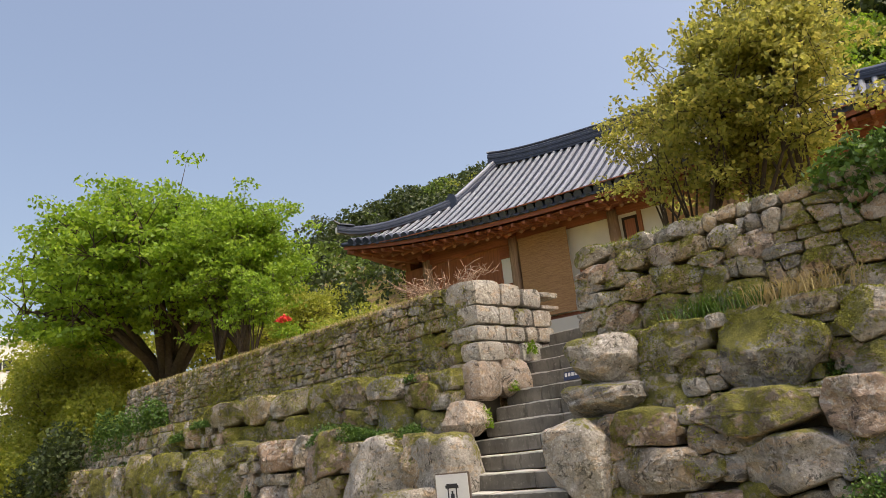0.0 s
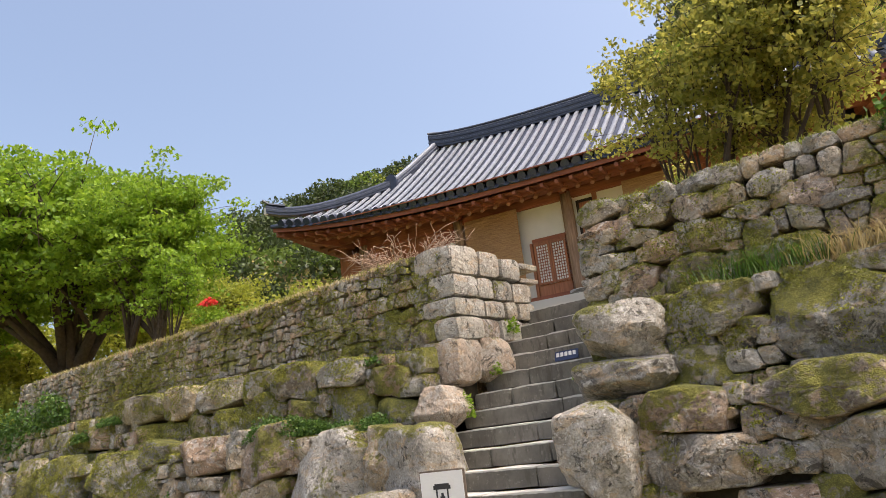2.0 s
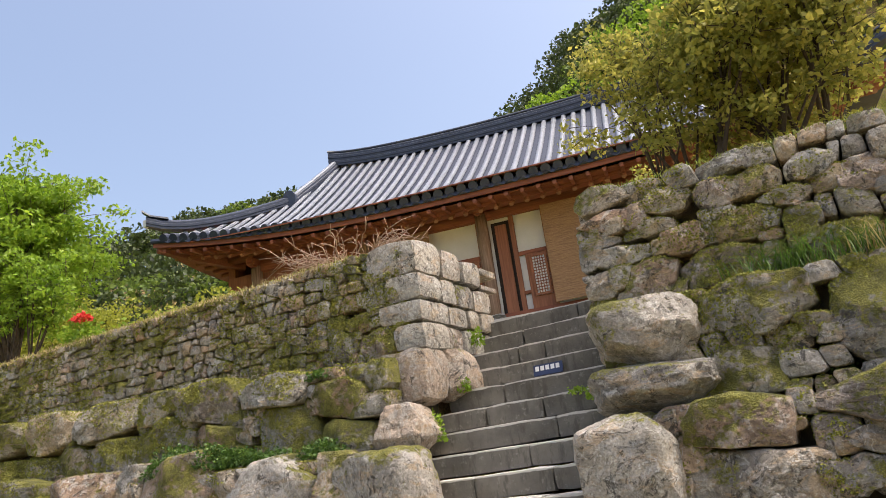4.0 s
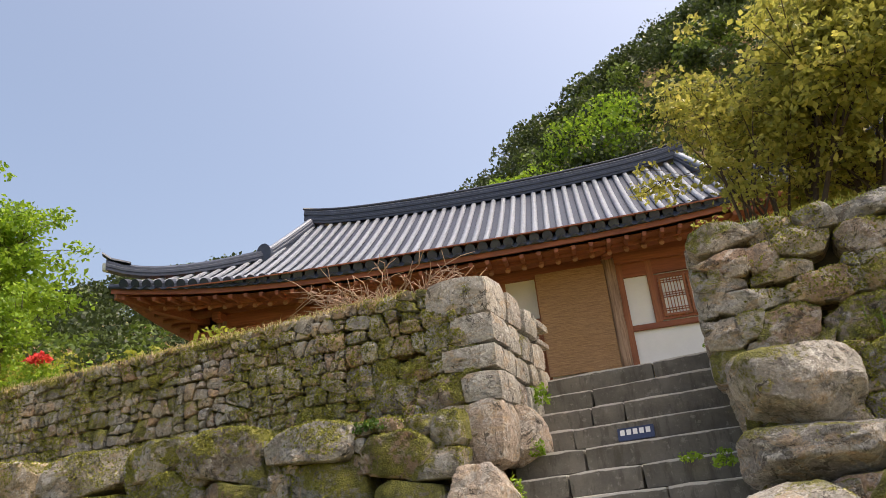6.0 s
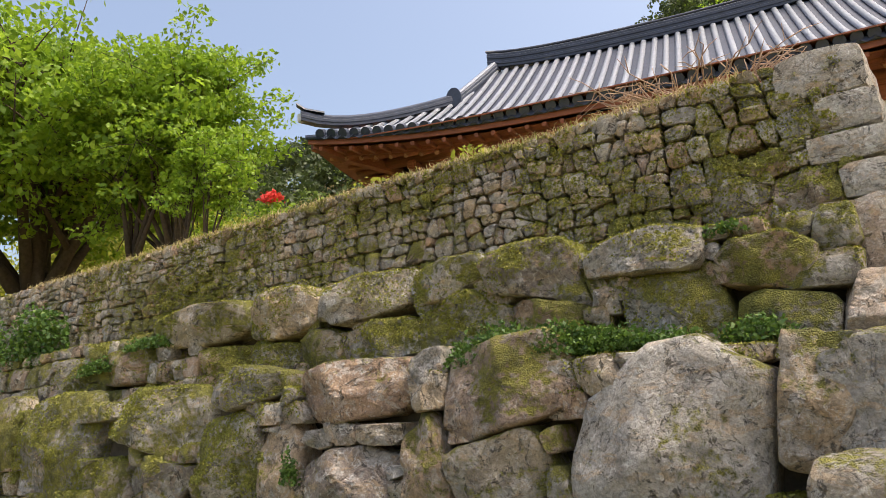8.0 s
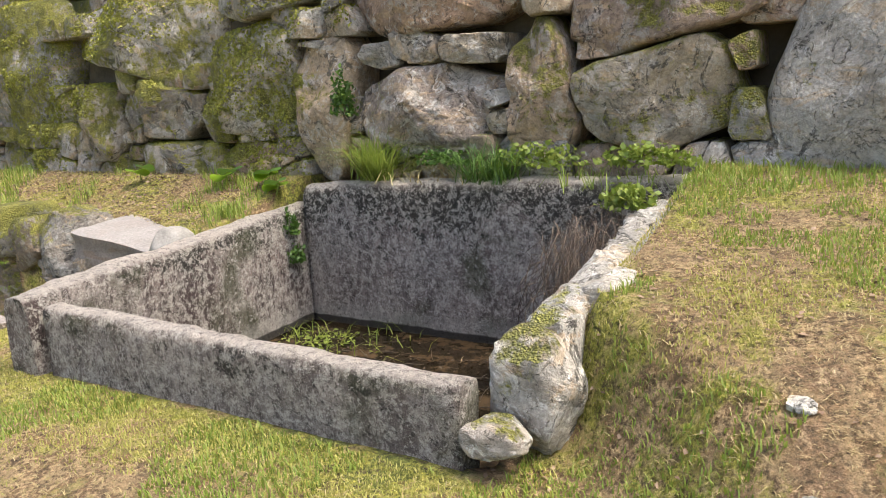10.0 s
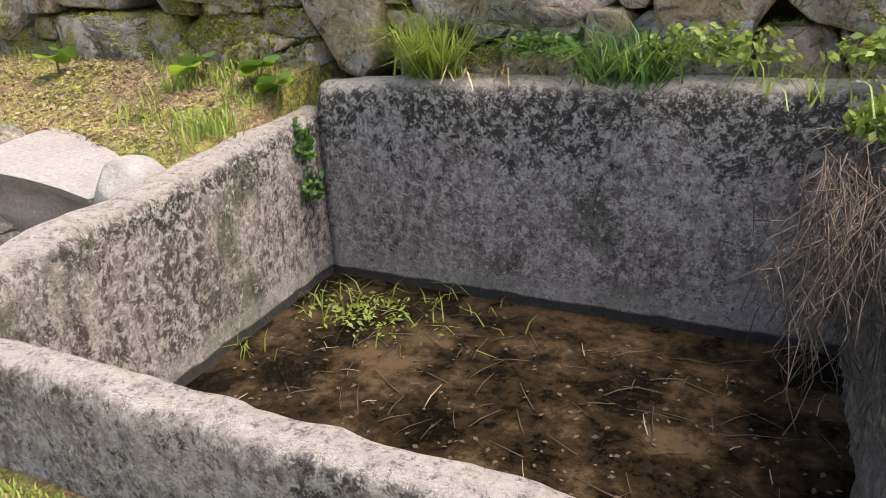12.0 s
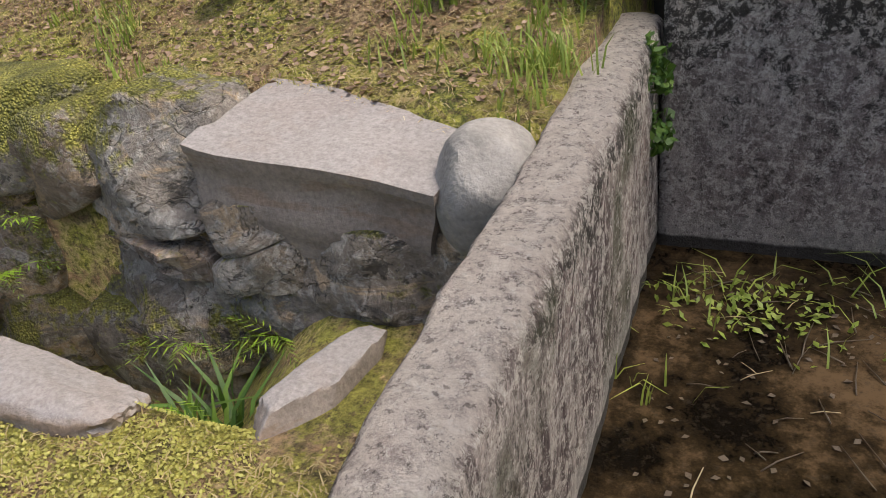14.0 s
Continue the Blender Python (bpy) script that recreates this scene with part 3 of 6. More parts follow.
def block(wall, x0, x1, y0, y1, z0, z1, mat, rng, name="stone"):
    """A rough hewn block with bevelled, uneven edges, as a part of a wall."""
    bm = box_bm(x0, x1, y0, y1, z0, z1)
    bmesh.ops.subdivide_edges(bm, edges=bm.edges[:], cuts=3, use_grid_fill=True)
    c = Vector(((x0 + x1) / 2, (y0 + y1) / 2, (z0 + z1) / 2))
    half = Vector(((x1 - x0) / 2, (y1 - y0) / 2, (z1 - z0) / 2))
    off = Vector(rng.uniform(-40, 40, 3))
    s = min(half)
    if name != "step":
        s *= 1.5
    for v in bm.verts:
        d = v.co - c
        k = sum(1 for i in range(3) if abs(d[i]) > half[i] * 0.98)
        for i in range(3):
            if abs(d[i]) > half[i] * 0.98 and k >= 2:
                v.co[i] -= math.copysign(0.06 * s if k == 2 else 0.11 * s, d[i])
        v.co += noise.noise_vector(v.co * 3 + off) * 0.10 * s + noise.noise_vector(v.co * 9 + off) * 0.06 * s
        v.co -= c
    for f in bm.faces:
        f.smooth = True
    ob = part(name, bm, mat, wall)
    ob.data.set_sharp_from_angle(angle=radians(32))
    ob.location = c
    return ob


# one long squared stone to each course at the corner, smaller blocks along the stairs
z = 2.7
for k, (x0, h) in enumerate(((-7.8, 0.3), (-7.98, 0.25), (-7.9, 0.3), (-8.14, 0.41))):
    out = -7.43 - 0.02 * k + rngp.uniform(-0.02, 0.02)
    block(pier, x0, out, 7.93 + 0.04 * k, 8.5 + 0.12 * (k % 2), z, z + h - 0.012, STONE_CLEAN, rngp)
    y = 8.52 + 0.12 * (k % 2)
    while y < 9.65:
        w = rngp.uniform(0.28, 0.52)
        split = z + h * rngp.uniform(0.4, 0.6)
        for a, b in ((z, split), (split, z + h)) if rngp.random() < 0.16 else ((z, z + h),):
            block(pier, -7.85, -7.47 + rngp.uniform(-0.018, 0.018), y, y + w - 0.014, a, b - 0.012 - (0.1 * (y - 8.4) if k == 3 else 0), STONE_CLEAN if rngp.random() < 0.4 else STONE, rngp)
        y += w
    z += h


def boulder(wall, x, y, z, w, d, h, mat, seed, name="stone", turn=0.0, rough=1.0, cuts=3, near=0.8, far=1.08, square=5.0):
    """A free rock: a rounded block cut by random planes and roughened, as a part of a wall or a thing of its own."""
    rng = np.random.default_rng(seed)
    bm = bmesh.new()
    bmesh.ops.create_icosphere(bm, subdivisions=5 if max(w, d) > 0.3 else 4, radius=1.0)
    planes = [(Vector(rng.normal(size=3)).normalized(), rng.uniform(near, far)) for _ in range(cuts + 6)]
    off = Vector(rng.uniform(-40, 40, 3))
    for v in bm.verts:
        p = v.co.normalized()
        r = (abs(p.x) ** square + abs(p.y) ** square + abs(p.z) ** square) ** (-1 / square)
        for n, k in planes:
            q = p.dot(n)
            if q > 0.05:
                r = min(r, k / q)
        chip = noise.noise(p * 4.5 + off)
        r *= 1 + rough * (0.07 * noise.noise(p * 1.9 + off) + 0.045 * chip - 0.05 * max(0.0, chip - 0.2) + 0.025 * noise.noise(p * 12 + off) + 0.012 * noise.noise(p * 28 + off))
        v.co = Vector((p.x * r * w * 0.5, p.y * r * d * 0.5, p.z * r * h * 0.5))
    for f in bm.faces:
        f.smooth = True
    ob = part(name, bm, mat, wall)
    ob.data.set_sharp_from_angle(angle=radians(34))
    ob.matrix_basis = pose(x, y, z, 0, 0, turn)
    return ob


# boulders that carry the left wall's end and line the stairs
for i, (x, y, z0, w, d, h, mat) in enumerate([(-7.5, 8.68, 2.45, 0.42, 0.6, 0.56, STONE_WARM), (-7.64, 7.72, 1.9, 0.6, 0.6, 0.5, STONE_WARM), (-7.58, 7.2, 1.3, 0.95, 0.75, 0.86, STONE),
                                              (-7.75, 6.75, 0.62, 0.8, 0.8, 0.9, STONE), (-7.72, 9.3, 2.9, 0.4, 0.7, 0.5, STONE), (-7.85, 6.2, 0.2, 0.7, 0.7, 0.7, STONE)]):
    boulder(low_left, x, y, z0, w, d, h, mat, 300 + i)
block(low_left, -8.06, -7.43, 7.86, 8.42, 2.17, 2.72, STONE_WARM, rngp)

# ---- right wall ----
WALL_RIGHT = 4.0
low_right = core("wall_lower_right", [(7.42, -0.6), (7.55, 1.58), (8.5, 1.6), (8.5, -0.6)], -5.45, WALL_RIGHT, "lower tier of very large boulders beside the stairs")
stone_wall(low_right, -5.5, WALL_RIGHT, lambda u: 0.0, lambda u: 1.68, lambda u, z: 7.14 + 0.08 * z,
           [(-4.4, 1.06, 1.0, 0.62, 0.26), (-4.55, 1.5, 0.82, 0.4, 0.26, -3), (-3.36, 1.54, 1.34, 0.42, 0.26, 3), (-2.32, 1.51, 0.68, 0.48, 0.24), (-3.04, 1.08, 1.15, 0.5, 0.26), (-3.77, 1.1, 0.2, 0.24), (-3.69, 1.29, 0.33, 0.17), (-3.83, 0.75, 0.66, 0.4), (-5.03, 1.57, 0.22, 0.2), (-2.1, 1.0, 0.7, 0.5), (-4.75, 0.5, 0.9, 0.5), (-3.0, 0.55, 0.9, 0.5), (-1.5, 1.5, 0.8, 0.45)],
           lambda u: 0.4, 14, pick(0.35), near=-4.5)
mid_right = core("wall_middle_right", [(7.85, 1.5), (8.0, 2.53), (8.6, 2.55), (8.6, 1.5)], -5.5, WALL_RIGHT, "middle tier of large mossy boulders beside the stairs")
stone_wall(mid_right, -5.55, WALL_RIGHT, lambda u: 1.55, lambda u: 2.6, lambda u, z: 7.55 + 0.2 * (z - 1.7),
           [(-4.22, 2.39, 0.82, 0.43, 0.22), (-3.24, 2.12, 1.1, 0.82, 0.24), (-4.42, 1.89, 0.6, 0.38), (-2.7, 2.52, 0.46, 0.2, 0.2), (-2.2, 2.32, 0.62, 0.46, 0.22), (-2.2, 1.9, 0.8, 0.34), (-1.4, 2.2, 0.8, 0.6), (-3.9, 2.13, 0.2, 0.14)],
           lambda u: 0.33, 15, pick(0.75), near=-4.5)
top_right = core("wall_upper_right", [(8.2, 2.4), (8.35, 3.72), (8.9, 3.74), (8.9, 2.4)], -5.5, WALL_RIGHT, "upper rubble wall of flat stones with moss along the top")
stone_wall(top_right, -5.7, WALL_RIGHT, lambda u: 2.5, lambda u: 3.8, lambda u, z: 7.94 + 0.12 * (z - 2.5),
           [(-5.4, 3.72, 0.53, 0.26), (-5.39, 3.49, 0.57, 0.2), (-5.49, 3.31, 0.36, 0.16), (-5.28, 3.12, 0.69, 0.22), (-5.5, 2.88, 0.32, 0.25), (-5.08, 2.86, 0.46, 0.34), (-4.48, 2.82, 0.67, 0.32), (-4.7, 3.14, 0.42, 0.26), (-4.21, 3.13, 0.53, 0.28), (-4.96, 3.32, 0.36, 0.16), (-4.38, 3.48, 0.33, 0.28), (-4.03, 3.48, 0.38, 0.24), (-4.24, 3.71, 0.5, 0.2),
            (-3.61, 3.5, 0.38, 0.23), (-3.76, 3.06, 0.29, 0.23), (-3.25, 3.3, 0.35, 0.3), (-4.82, 3.54, 0.44, 0.24), (-3.8, 3.27, 0.3, 0.18), (-3.5, 2.8, 0.5, 0.3)],
           lambda u: 0.33, 16, pick(0.6), flat=1.5, near=-4.5)
rngr = np.random.default_rng(22)
for k in range(6):
    y = 8.3
    while y < 9.7:
        w = rngr.uniform(0.3, 0.55)
        block(top_right, -5.72, -5.2, y, y + w - 0.015, 2.6 + 0.2 * k, 2.79 + 0.2 * k, STONE, rngr)
        y += w
for i, (x, y, z0, w, d, h, mat) in enumerate([(-5.14, 7.62, 2.33, 0.86, 0.7, 0.6, STONE), (-5.12, 7.55, 1.88, 1.0, 0.7, 0.42, STONE), (-5.33, 7.2, 1.22, 0.74, 0.7, 0.95, STONE_CLEAN), (-5.35, 8.6, 2.5, 0.6, 0.8, 0.5, STONE), (-5.35, 9.3, 2.85, 0.5, 0.8, 0.5, STONE), (-5.4, 6.5, 0.3, 0.6, 0.7, 0.7, STONE)]):
    boulder(low_right, x, y, z0, w, d, h, mat, 340 + i)

# ---- stairs ----
stairs = tagged(holder("stairs"), "steep stone stairs between two terraced walls", "stairs", kind="structure")
rngs = np.random.default_rng(23)
for n in range(-7, 9):
    zt, v0 = 1.39 + 0.219 * n, 7.56 + 0.26 * n
    cuts = [-7.62, *sorted(rngs.uniform(-7.1, -6.1, 1 if n % 3 else 2)), -5.5]
    for x0, x1 in zip(cuts, cuts[1:]):
        if x1 - x0 > 0.12:
            j = rngs.uniform(-0.012, 0.012)
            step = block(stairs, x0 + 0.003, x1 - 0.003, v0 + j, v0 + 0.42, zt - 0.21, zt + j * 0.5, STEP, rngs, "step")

# ---- tank ----
def slab_bm(p0, p1, thick, z_low, z_high0, z_high1, rng, n=64, rough=1.0):
    """An upright slab from p0 to p1 with rounded, worn top edges; its top runs from z_high0 to z_high1."""
    p0, p1 = Vector((*p0, 0)), Vector((*p1, 0))
    d = (p1 - p0).normalized()
    s = Vector((-d.y, d.x, 0))
    prof = [(-0.5, 0.0), (-0.5, 0.45), (-0.5, 0.8), (-0.5, 0.945), (-0.46, 0.98), (-0.36, 0.997), (-0.12, 1.003), (0.12, 1.003), (0.36, 0.997), (0.46, 0.98), (0.5, 0.945), (0.5, 0.8), (0.5, 0.45), (0.5, 0.0)]
    bm = bmesh.new()
    rows = []
    off = Vector(rng.uniform(-30, 30, 3))
    for i in range(n + 1):
        t = i / n
        zh = z_high0 + (z_high1 - z_high0) * t + rough * 0.012 * noise.noise(Vector((t * 9, 3, 1)) + off)
        row = []
        for a, b in prof:
            p = p0.lerp(p1, t) + s * (a * thick)
            p.z = z_low + (zh - z_low) * b
            p += (noise.noise_vector(p * 6 + off) * 0.012 + noise.noise_vector(p * 20 + off) * 0.006) * rough
            row.append(bm.verts.new(p))
        rows.append(row)
    for r0, r1 in zip(rows, rows[1:]):
        for i in range(len(prof) - 1):
            bm.faces.new((r0[i], r0[i + 1], r1[i + 1], r1[i])).smooth = True
    bm.faces.new(rows[0])
    bm.faces.new(rows[-1][::-1])
    bmesh.ops.recalc_face_normals(bm, faces=bm.faces[:])
    return bm


def tank_material():
    m = Nodes("weathered_tank_stone", 0.92)
    pos = m.geo.outputs["Position"]
    nx = m.math("ABSOLUTE", m.axis(m.geo.outputs["Normal"], 0))
    up = m.axis(m.geo.outputs["Normal"], 2)
    side = m.ramp(up, (0.25, 1.0), (0.7, 0.0))
    col = m.ramp(m.noise(3, 6, 0.7), (0.3, (0.31, 0.265, 0.24)), (0.52, (0.42, 0.365, 0.33)), (0.7, (0.52, 0.46, 0.415)))
    col = m.mix(m.ramp(m.noise(2.2, 5, 0.6), (0.5, 0.0), (0.64, 0.5)), col, (0.25, 0.17, 0.15))
    streak = m.noise(3.0, 7, 0.78, coord=m.stretch(3.4, 3.4, 0.7))
    col = m.mix(m.math("MULTIPLY", m.ramp(streak, (0.45, 0.0), (0.55, 0.92)), m.ramp(nx, (0.4, 0.6), (0.75, 1.0))), col, (0.075, 0.048, 0.047))
    high = m.ramp(m.math("ADD", m.axis(pos, 2), m.math("MULTIPLY", m.noise(2.5, 5, 0.7), 1.2)), (0.72, 0.0), (1.0, 0.24))
    blot = m.math("ADD", m.noise(11, 9, 0.85, distort=0.5), m.math("MULTIPLY", high, 0.75))
    col = m.mix(m.math("MULTIPLY", m.ramp(blot, (0.575, 0.0), (0.605, 0.93)), side), col, (0.035, 0.033, 0.026))
    lichen = m.ramp(m.noise(24, 8, 0.85, distort=0.4), (0.50, 0.0), (0.54, 0.75))
    col = m.mix(lichen, col, (0.68, 0.63, 0.565))
    col = m.mix(m.math("MULTIPLY", m.ramp(m.noise(1.9, 5), (0.54, 0.0), (0.64, 0.7)), side), col, (0.055, 0.065, 0.02))
    dots = m.ramp(m.noise(40, 5, 0.8), (0.565, 0.0), (0.6, 0.8))
    col = m.mix(dots, col, (0.075, 0.062, 0.052))
    col = m.mix(m.ramp(m.noise(33, 5, 0.8, distort=0.3), (0.57, 0.0), (0.61, 0.75)), col, (0.76, 0.71, 0.64))
    col = m.mix(0.6, col, m.ramp(m.noise(75, 5, 0.85), (0.35, 0.2), (0.62, 0.9)), "OVERLAY")
    crust = m.ramp(m.math("ADD", m.math("MULTIPLY", m.axis(pos, 2), -1.0), m.math("MULTIPLY", m.noise(9, 6, 0.75), 0.16)), (0.36, 0.0), (0.43, 0.45))
    col = m.mix(crust, col, m.mix(dots, (0.60, 0.57, 0.52), (0.2, 0.18, 0.16)))
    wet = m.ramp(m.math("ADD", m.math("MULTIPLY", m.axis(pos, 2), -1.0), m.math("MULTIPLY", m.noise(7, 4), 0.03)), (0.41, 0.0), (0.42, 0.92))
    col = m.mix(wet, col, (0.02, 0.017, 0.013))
    # The rim's sunlit look is painted: upward faces mix towards near white.
    rim = m.math("MULTIPLY", m.ramp(up, (0.55, 0.0), (0.9, 0.75)), m.ramp(m.noise(26, 7, 0.85), (0.40, 0.15), (0.52, 1.0)))
    col = m.mix(rim, col, m.mix(dots, (0.76, 0.685, 0.605), (0.3, 0.25, 0.22)))
    h = m.math("ADD", m.noise(60, 6, 0.85), m.math("MULTIPLY", m.noise(14, 7, 0.8), 1.8))
    m.bump(m.math("SUBTRACT", h, m.math("MULTIPLY", dots, 0.3)), 1.0, 0.04)
    return m.done(col)


TANK = tank_material()
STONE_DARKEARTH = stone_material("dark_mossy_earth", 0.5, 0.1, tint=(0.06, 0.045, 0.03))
STONE_CRUST = stone_material("white_crusted_rock", 0.12, 0.8, tint=(0.40, 0.38, 0.345))
rngt = np.random.default_rng(24)
tank = tagged(holder("stone_tank"), "old stone water tank with stained slab walls set into a bank", "water tank")
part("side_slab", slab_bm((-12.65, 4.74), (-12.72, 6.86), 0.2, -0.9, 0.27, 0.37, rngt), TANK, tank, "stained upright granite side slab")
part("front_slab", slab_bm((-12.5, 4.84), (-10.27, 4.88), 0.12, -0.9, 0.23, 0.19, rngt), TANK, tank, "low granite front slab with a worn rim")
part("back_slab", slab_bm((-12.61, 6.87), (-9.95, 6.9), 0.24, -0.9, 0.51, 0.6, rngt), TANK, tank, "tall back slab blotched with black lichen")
part("end_slab", slab_bm((-10.1, 5.1), (-10.16, 6.8), 0.19, -0.9, 0.35, 0.49, rngt, 90, 3.2), STONE_CRUST, tank, "rough white-crusted end wall with moss along its top")


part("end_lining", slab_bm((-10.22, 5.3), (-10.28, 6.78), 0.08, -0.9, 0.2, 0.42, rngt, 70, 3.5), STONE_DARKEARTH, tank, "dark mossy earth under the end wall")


def water_material():
    m = Nodes("shallow_water", 0.04)
    col = m.ramp(m.noise(3.0, 9, 0.78), (0.41, (0.004, 0.003, 0.002)), (0.5, (0.022, 0.015, 0.008)), (0.6, (0.075, 0.05, 0.027)))
    col = m.mix(m.ramp(m.noise(38, 4, 0.8), (0.55, 0.0), (0.7, 0.7)), col, (0.03, 0.024, 0.017))
    m.bsdf.inputs["IOR"].default_value = 1.33
    m.bsdf.inputs["Specular IOR Level"].default_value = 0.15
    m.bump(m.noise(6, 2), 0.03, 0.01)
    return m.done(col)


WATER = water_material()
us2, vs2 = np.linspace(-12.68, -10.15, 30), np.linspace(4.84, 6.85, 30)
sheet("water", us2, vs2, lambda u, v: -0.45, WATER, label="shallow brown water over silt in the tank", category="water")

# ---- house ----
RED = wood("red_brown_timber", (0.33, 0.115, 0.06), (0.20, 0.065, 0.035))
RED_UP = wood("red_brown_upright_timber", (0.38, 0.15, 0.075), (0.22, 0.085, 0.042), along=2)
OLDWOOD = wood("weathered_post_wood", (0.42, 0.29, 0.2), (0.17, 0.10, 0.06), along=2)
RAFTER = wood("rafter_wood", (0.36, 0.135, 0.07), (0.22, 0.08, 0.04), along=1)
PALE = simple("pale_timber_ends", (0.36, 0.19, 0.105), 0.8, 0.15)
PLASTER = simple("white_paper_plaster", (0.78, 0.79, 0.78), 0.9, 0.04, 3.0)
DIMWHITE = simple("grey_white_plaster", (0.66, 0.65, 0.62), 0.9, 0.06, 3.0)
OCHRE = simple("ochre_plaster", (0.42, 0.32, 0.2), 0.9, 0.12, 2.0)
DARK = simple("interior_shade", (0.035, 0.025, 0.02), 0.9, 0.2)


def mat_weave():
    m = Nodes("woven_reed_mat", 0.8)
    g = m.noise(3.0, 4, 0.6, coord=m.stretch(1.2, 1.2, 34, coord=m.tc.outputs["Object"]))
    col = m.ramp(g, (0.35, (0.24, 0.135, 0.065)), (0.65, (0.43, 0.26, 0.13)))
    m.bump(g, 0.7, 0.02)
    return m.done(col)


REED = mat_weave()
TILE = simple("pale_roof_tile", (0.28, 0.31, 0.365), 0.45, 0.2, 5.0, rnd=0.25)
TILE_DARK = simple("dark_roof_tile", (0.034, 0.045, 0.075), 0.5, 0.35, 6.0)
LIME = simple("white_lime_mortar", (0.70, 0.69, 0.66), 0.85, 0.12, 9.0)

HO, HT = (-11.5, 21.25, 0.0), 12.0
house = tagged(holder("house", HO, HT), "low timber temple house with a curved grey tile roof", "house")
EH, EL = 4.4, 9.2        # half depth to the eaves, half length


def hip(a):
    a = abs(a)
    if a <= 5.55:
        return 0.0
    if a <= 6.0:
        return 2.45 * (a - 5.55) / 0.45
    return 2.45 + 2.1 * (a - 6.0) / (EL - 6.0)


def eave_b(a):
    return EH + 0.25 * (abs(a) / EL) ** 4


def roof_z(a, b):
    s = min(1.0, abs(b) / eave_b(a))
    ze = 7.92 + 0.62 * (abs(a) / EL) ** 2.6
    zr = 11.12 + 0.2 * (min(abs(a), 5.6) / 5.6) ** 2
    return ze + (zr - ze) * (1 - s) ** 1.12


def roof_side(sign, name):
    """One of the two long slopes: an under-layer of dark tiles with thickness."""
    verts, faces = [], []
    na, nb = 63, 13
    for k in (0, -0.12):
        for i in range(na):
            a = -EL + 2 * EL * i / (na - 1)
            h = min(hip(a), eave_b(a) - 0.02)
            for j in range(nb):
                b = h + (eave_b(a) - h) * j / (nb - 1)
                verts.append((a, sign * b, roof_z(a, b) + k))
    o = na * nb
    for i in range(na - 1):
        for j in range(nb - 1):
            q = (i * nb + j, i * nb + j + 1, (i + 1) * nb + j + 1, (i + 1) * nb + j)
            faces.append(q if sign > 0 else q[::-1])
            faces.append(tuple(o + x for x in (q[::-1] if sign > 0 else q)))
        e = (i * nb + nb - 1, (i + 1) * nb + nb - 1, o + (i + 1) * nb + nb - 1, o + i * nb + nb - 1)
        faces.append(e)
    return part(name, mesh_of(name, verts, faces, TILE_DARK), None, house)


roof = roof_side(-1, "roof")
tagged(roof, "curved roof of grey clay tiles")
roof_side(1, "roof")


def sweep(path, prof, side=None):
    """A profile (across, up) carried along a path; across is level."""
    path = [Vector(p) for p in path]
    verts, faces = [], []
    n = len(prof)
    for i, p in enumerate(path):
        d = path[min(i + 1, len(path) - 1)] - path[max(i - 1, 0)]
        s = Vector((-d.y, d.x, 0)).normalized()
        for w, h in prof:
            verts.append(p + s * w + Vector((0, 0, h)))
    for i in range(len(path) - 1):
        for k in range(n):
            k2 = (k + 1) % n
            faces.append((i * n + k, i * n + k2, (i + 1) * n + k2, (i + 1) * n + k))
    faces.append(tuple(range(n)))
    faces.append(tuple((len(path) - 1) * n + k for k in range(n - 1, -1, -1)))
    return verts, faces


# rows of half-round tiles down the front slope, and their dark round ends
row_count = 62
for i in range(row_count):
    a = -EL + 0.12 + (2 * EL - 0.24) * i / (row_count - 1)
    h, e = hip(a), eave_b(a)
    if e - h < 0.25:
        continue
    n = max(4, int((e - h) / 0.3))
    verts, faces = [], []
    k = 0
    for j in range(n):
        for end, r in ((0.0, 0.08), (1.0, 0.069)):
            b = h + (e - h) * (j + end) / n
            zc = roof_z(a, b) + 0.03
            for q in range(7):
                w = math.pi * q / 6
                verts.append((a + r * math.cos(w), -b, zc + r * 1.05 * math.sin(w)))
    for ring in range(2 * n - 1):
        for q in range(6):
            o = ring * 7
            faces.append((o + q, o + q + 1, o + 8 + q, o + 7 + q))
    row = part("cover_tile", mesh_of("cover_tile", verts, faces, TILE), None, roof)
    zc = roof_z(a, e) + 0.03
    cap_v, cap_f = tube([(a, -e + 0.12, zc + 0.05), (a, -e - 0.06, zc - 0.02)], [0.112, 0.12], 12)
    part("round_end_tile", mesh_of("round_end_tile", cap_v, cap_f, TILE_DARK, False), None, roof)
    a2 = a + (2 * EL - 0.24) / (row_count - 1) / 2
    if i < row_count - 1:
        z2 = roof_z(a2, eave_b(a2))
        pts = [(a2 + x * 0.15, -eave_b(a2) - 0.05, z2 - 0.03 - 0.1 * math.cos(x * math.pi / 2)) for x in (-1, -0.6, -0.2, 0.2, 0.6, 1)]
        v = pts + [(x, y + 0.04, z + 0.1) for x, y, z in pts]
        part("drip_tile", mesh_of("drip_tile", v, [(q, q + 1, q + 7, q + 6) for q in range(5)], TILE_DARK), None, roof)

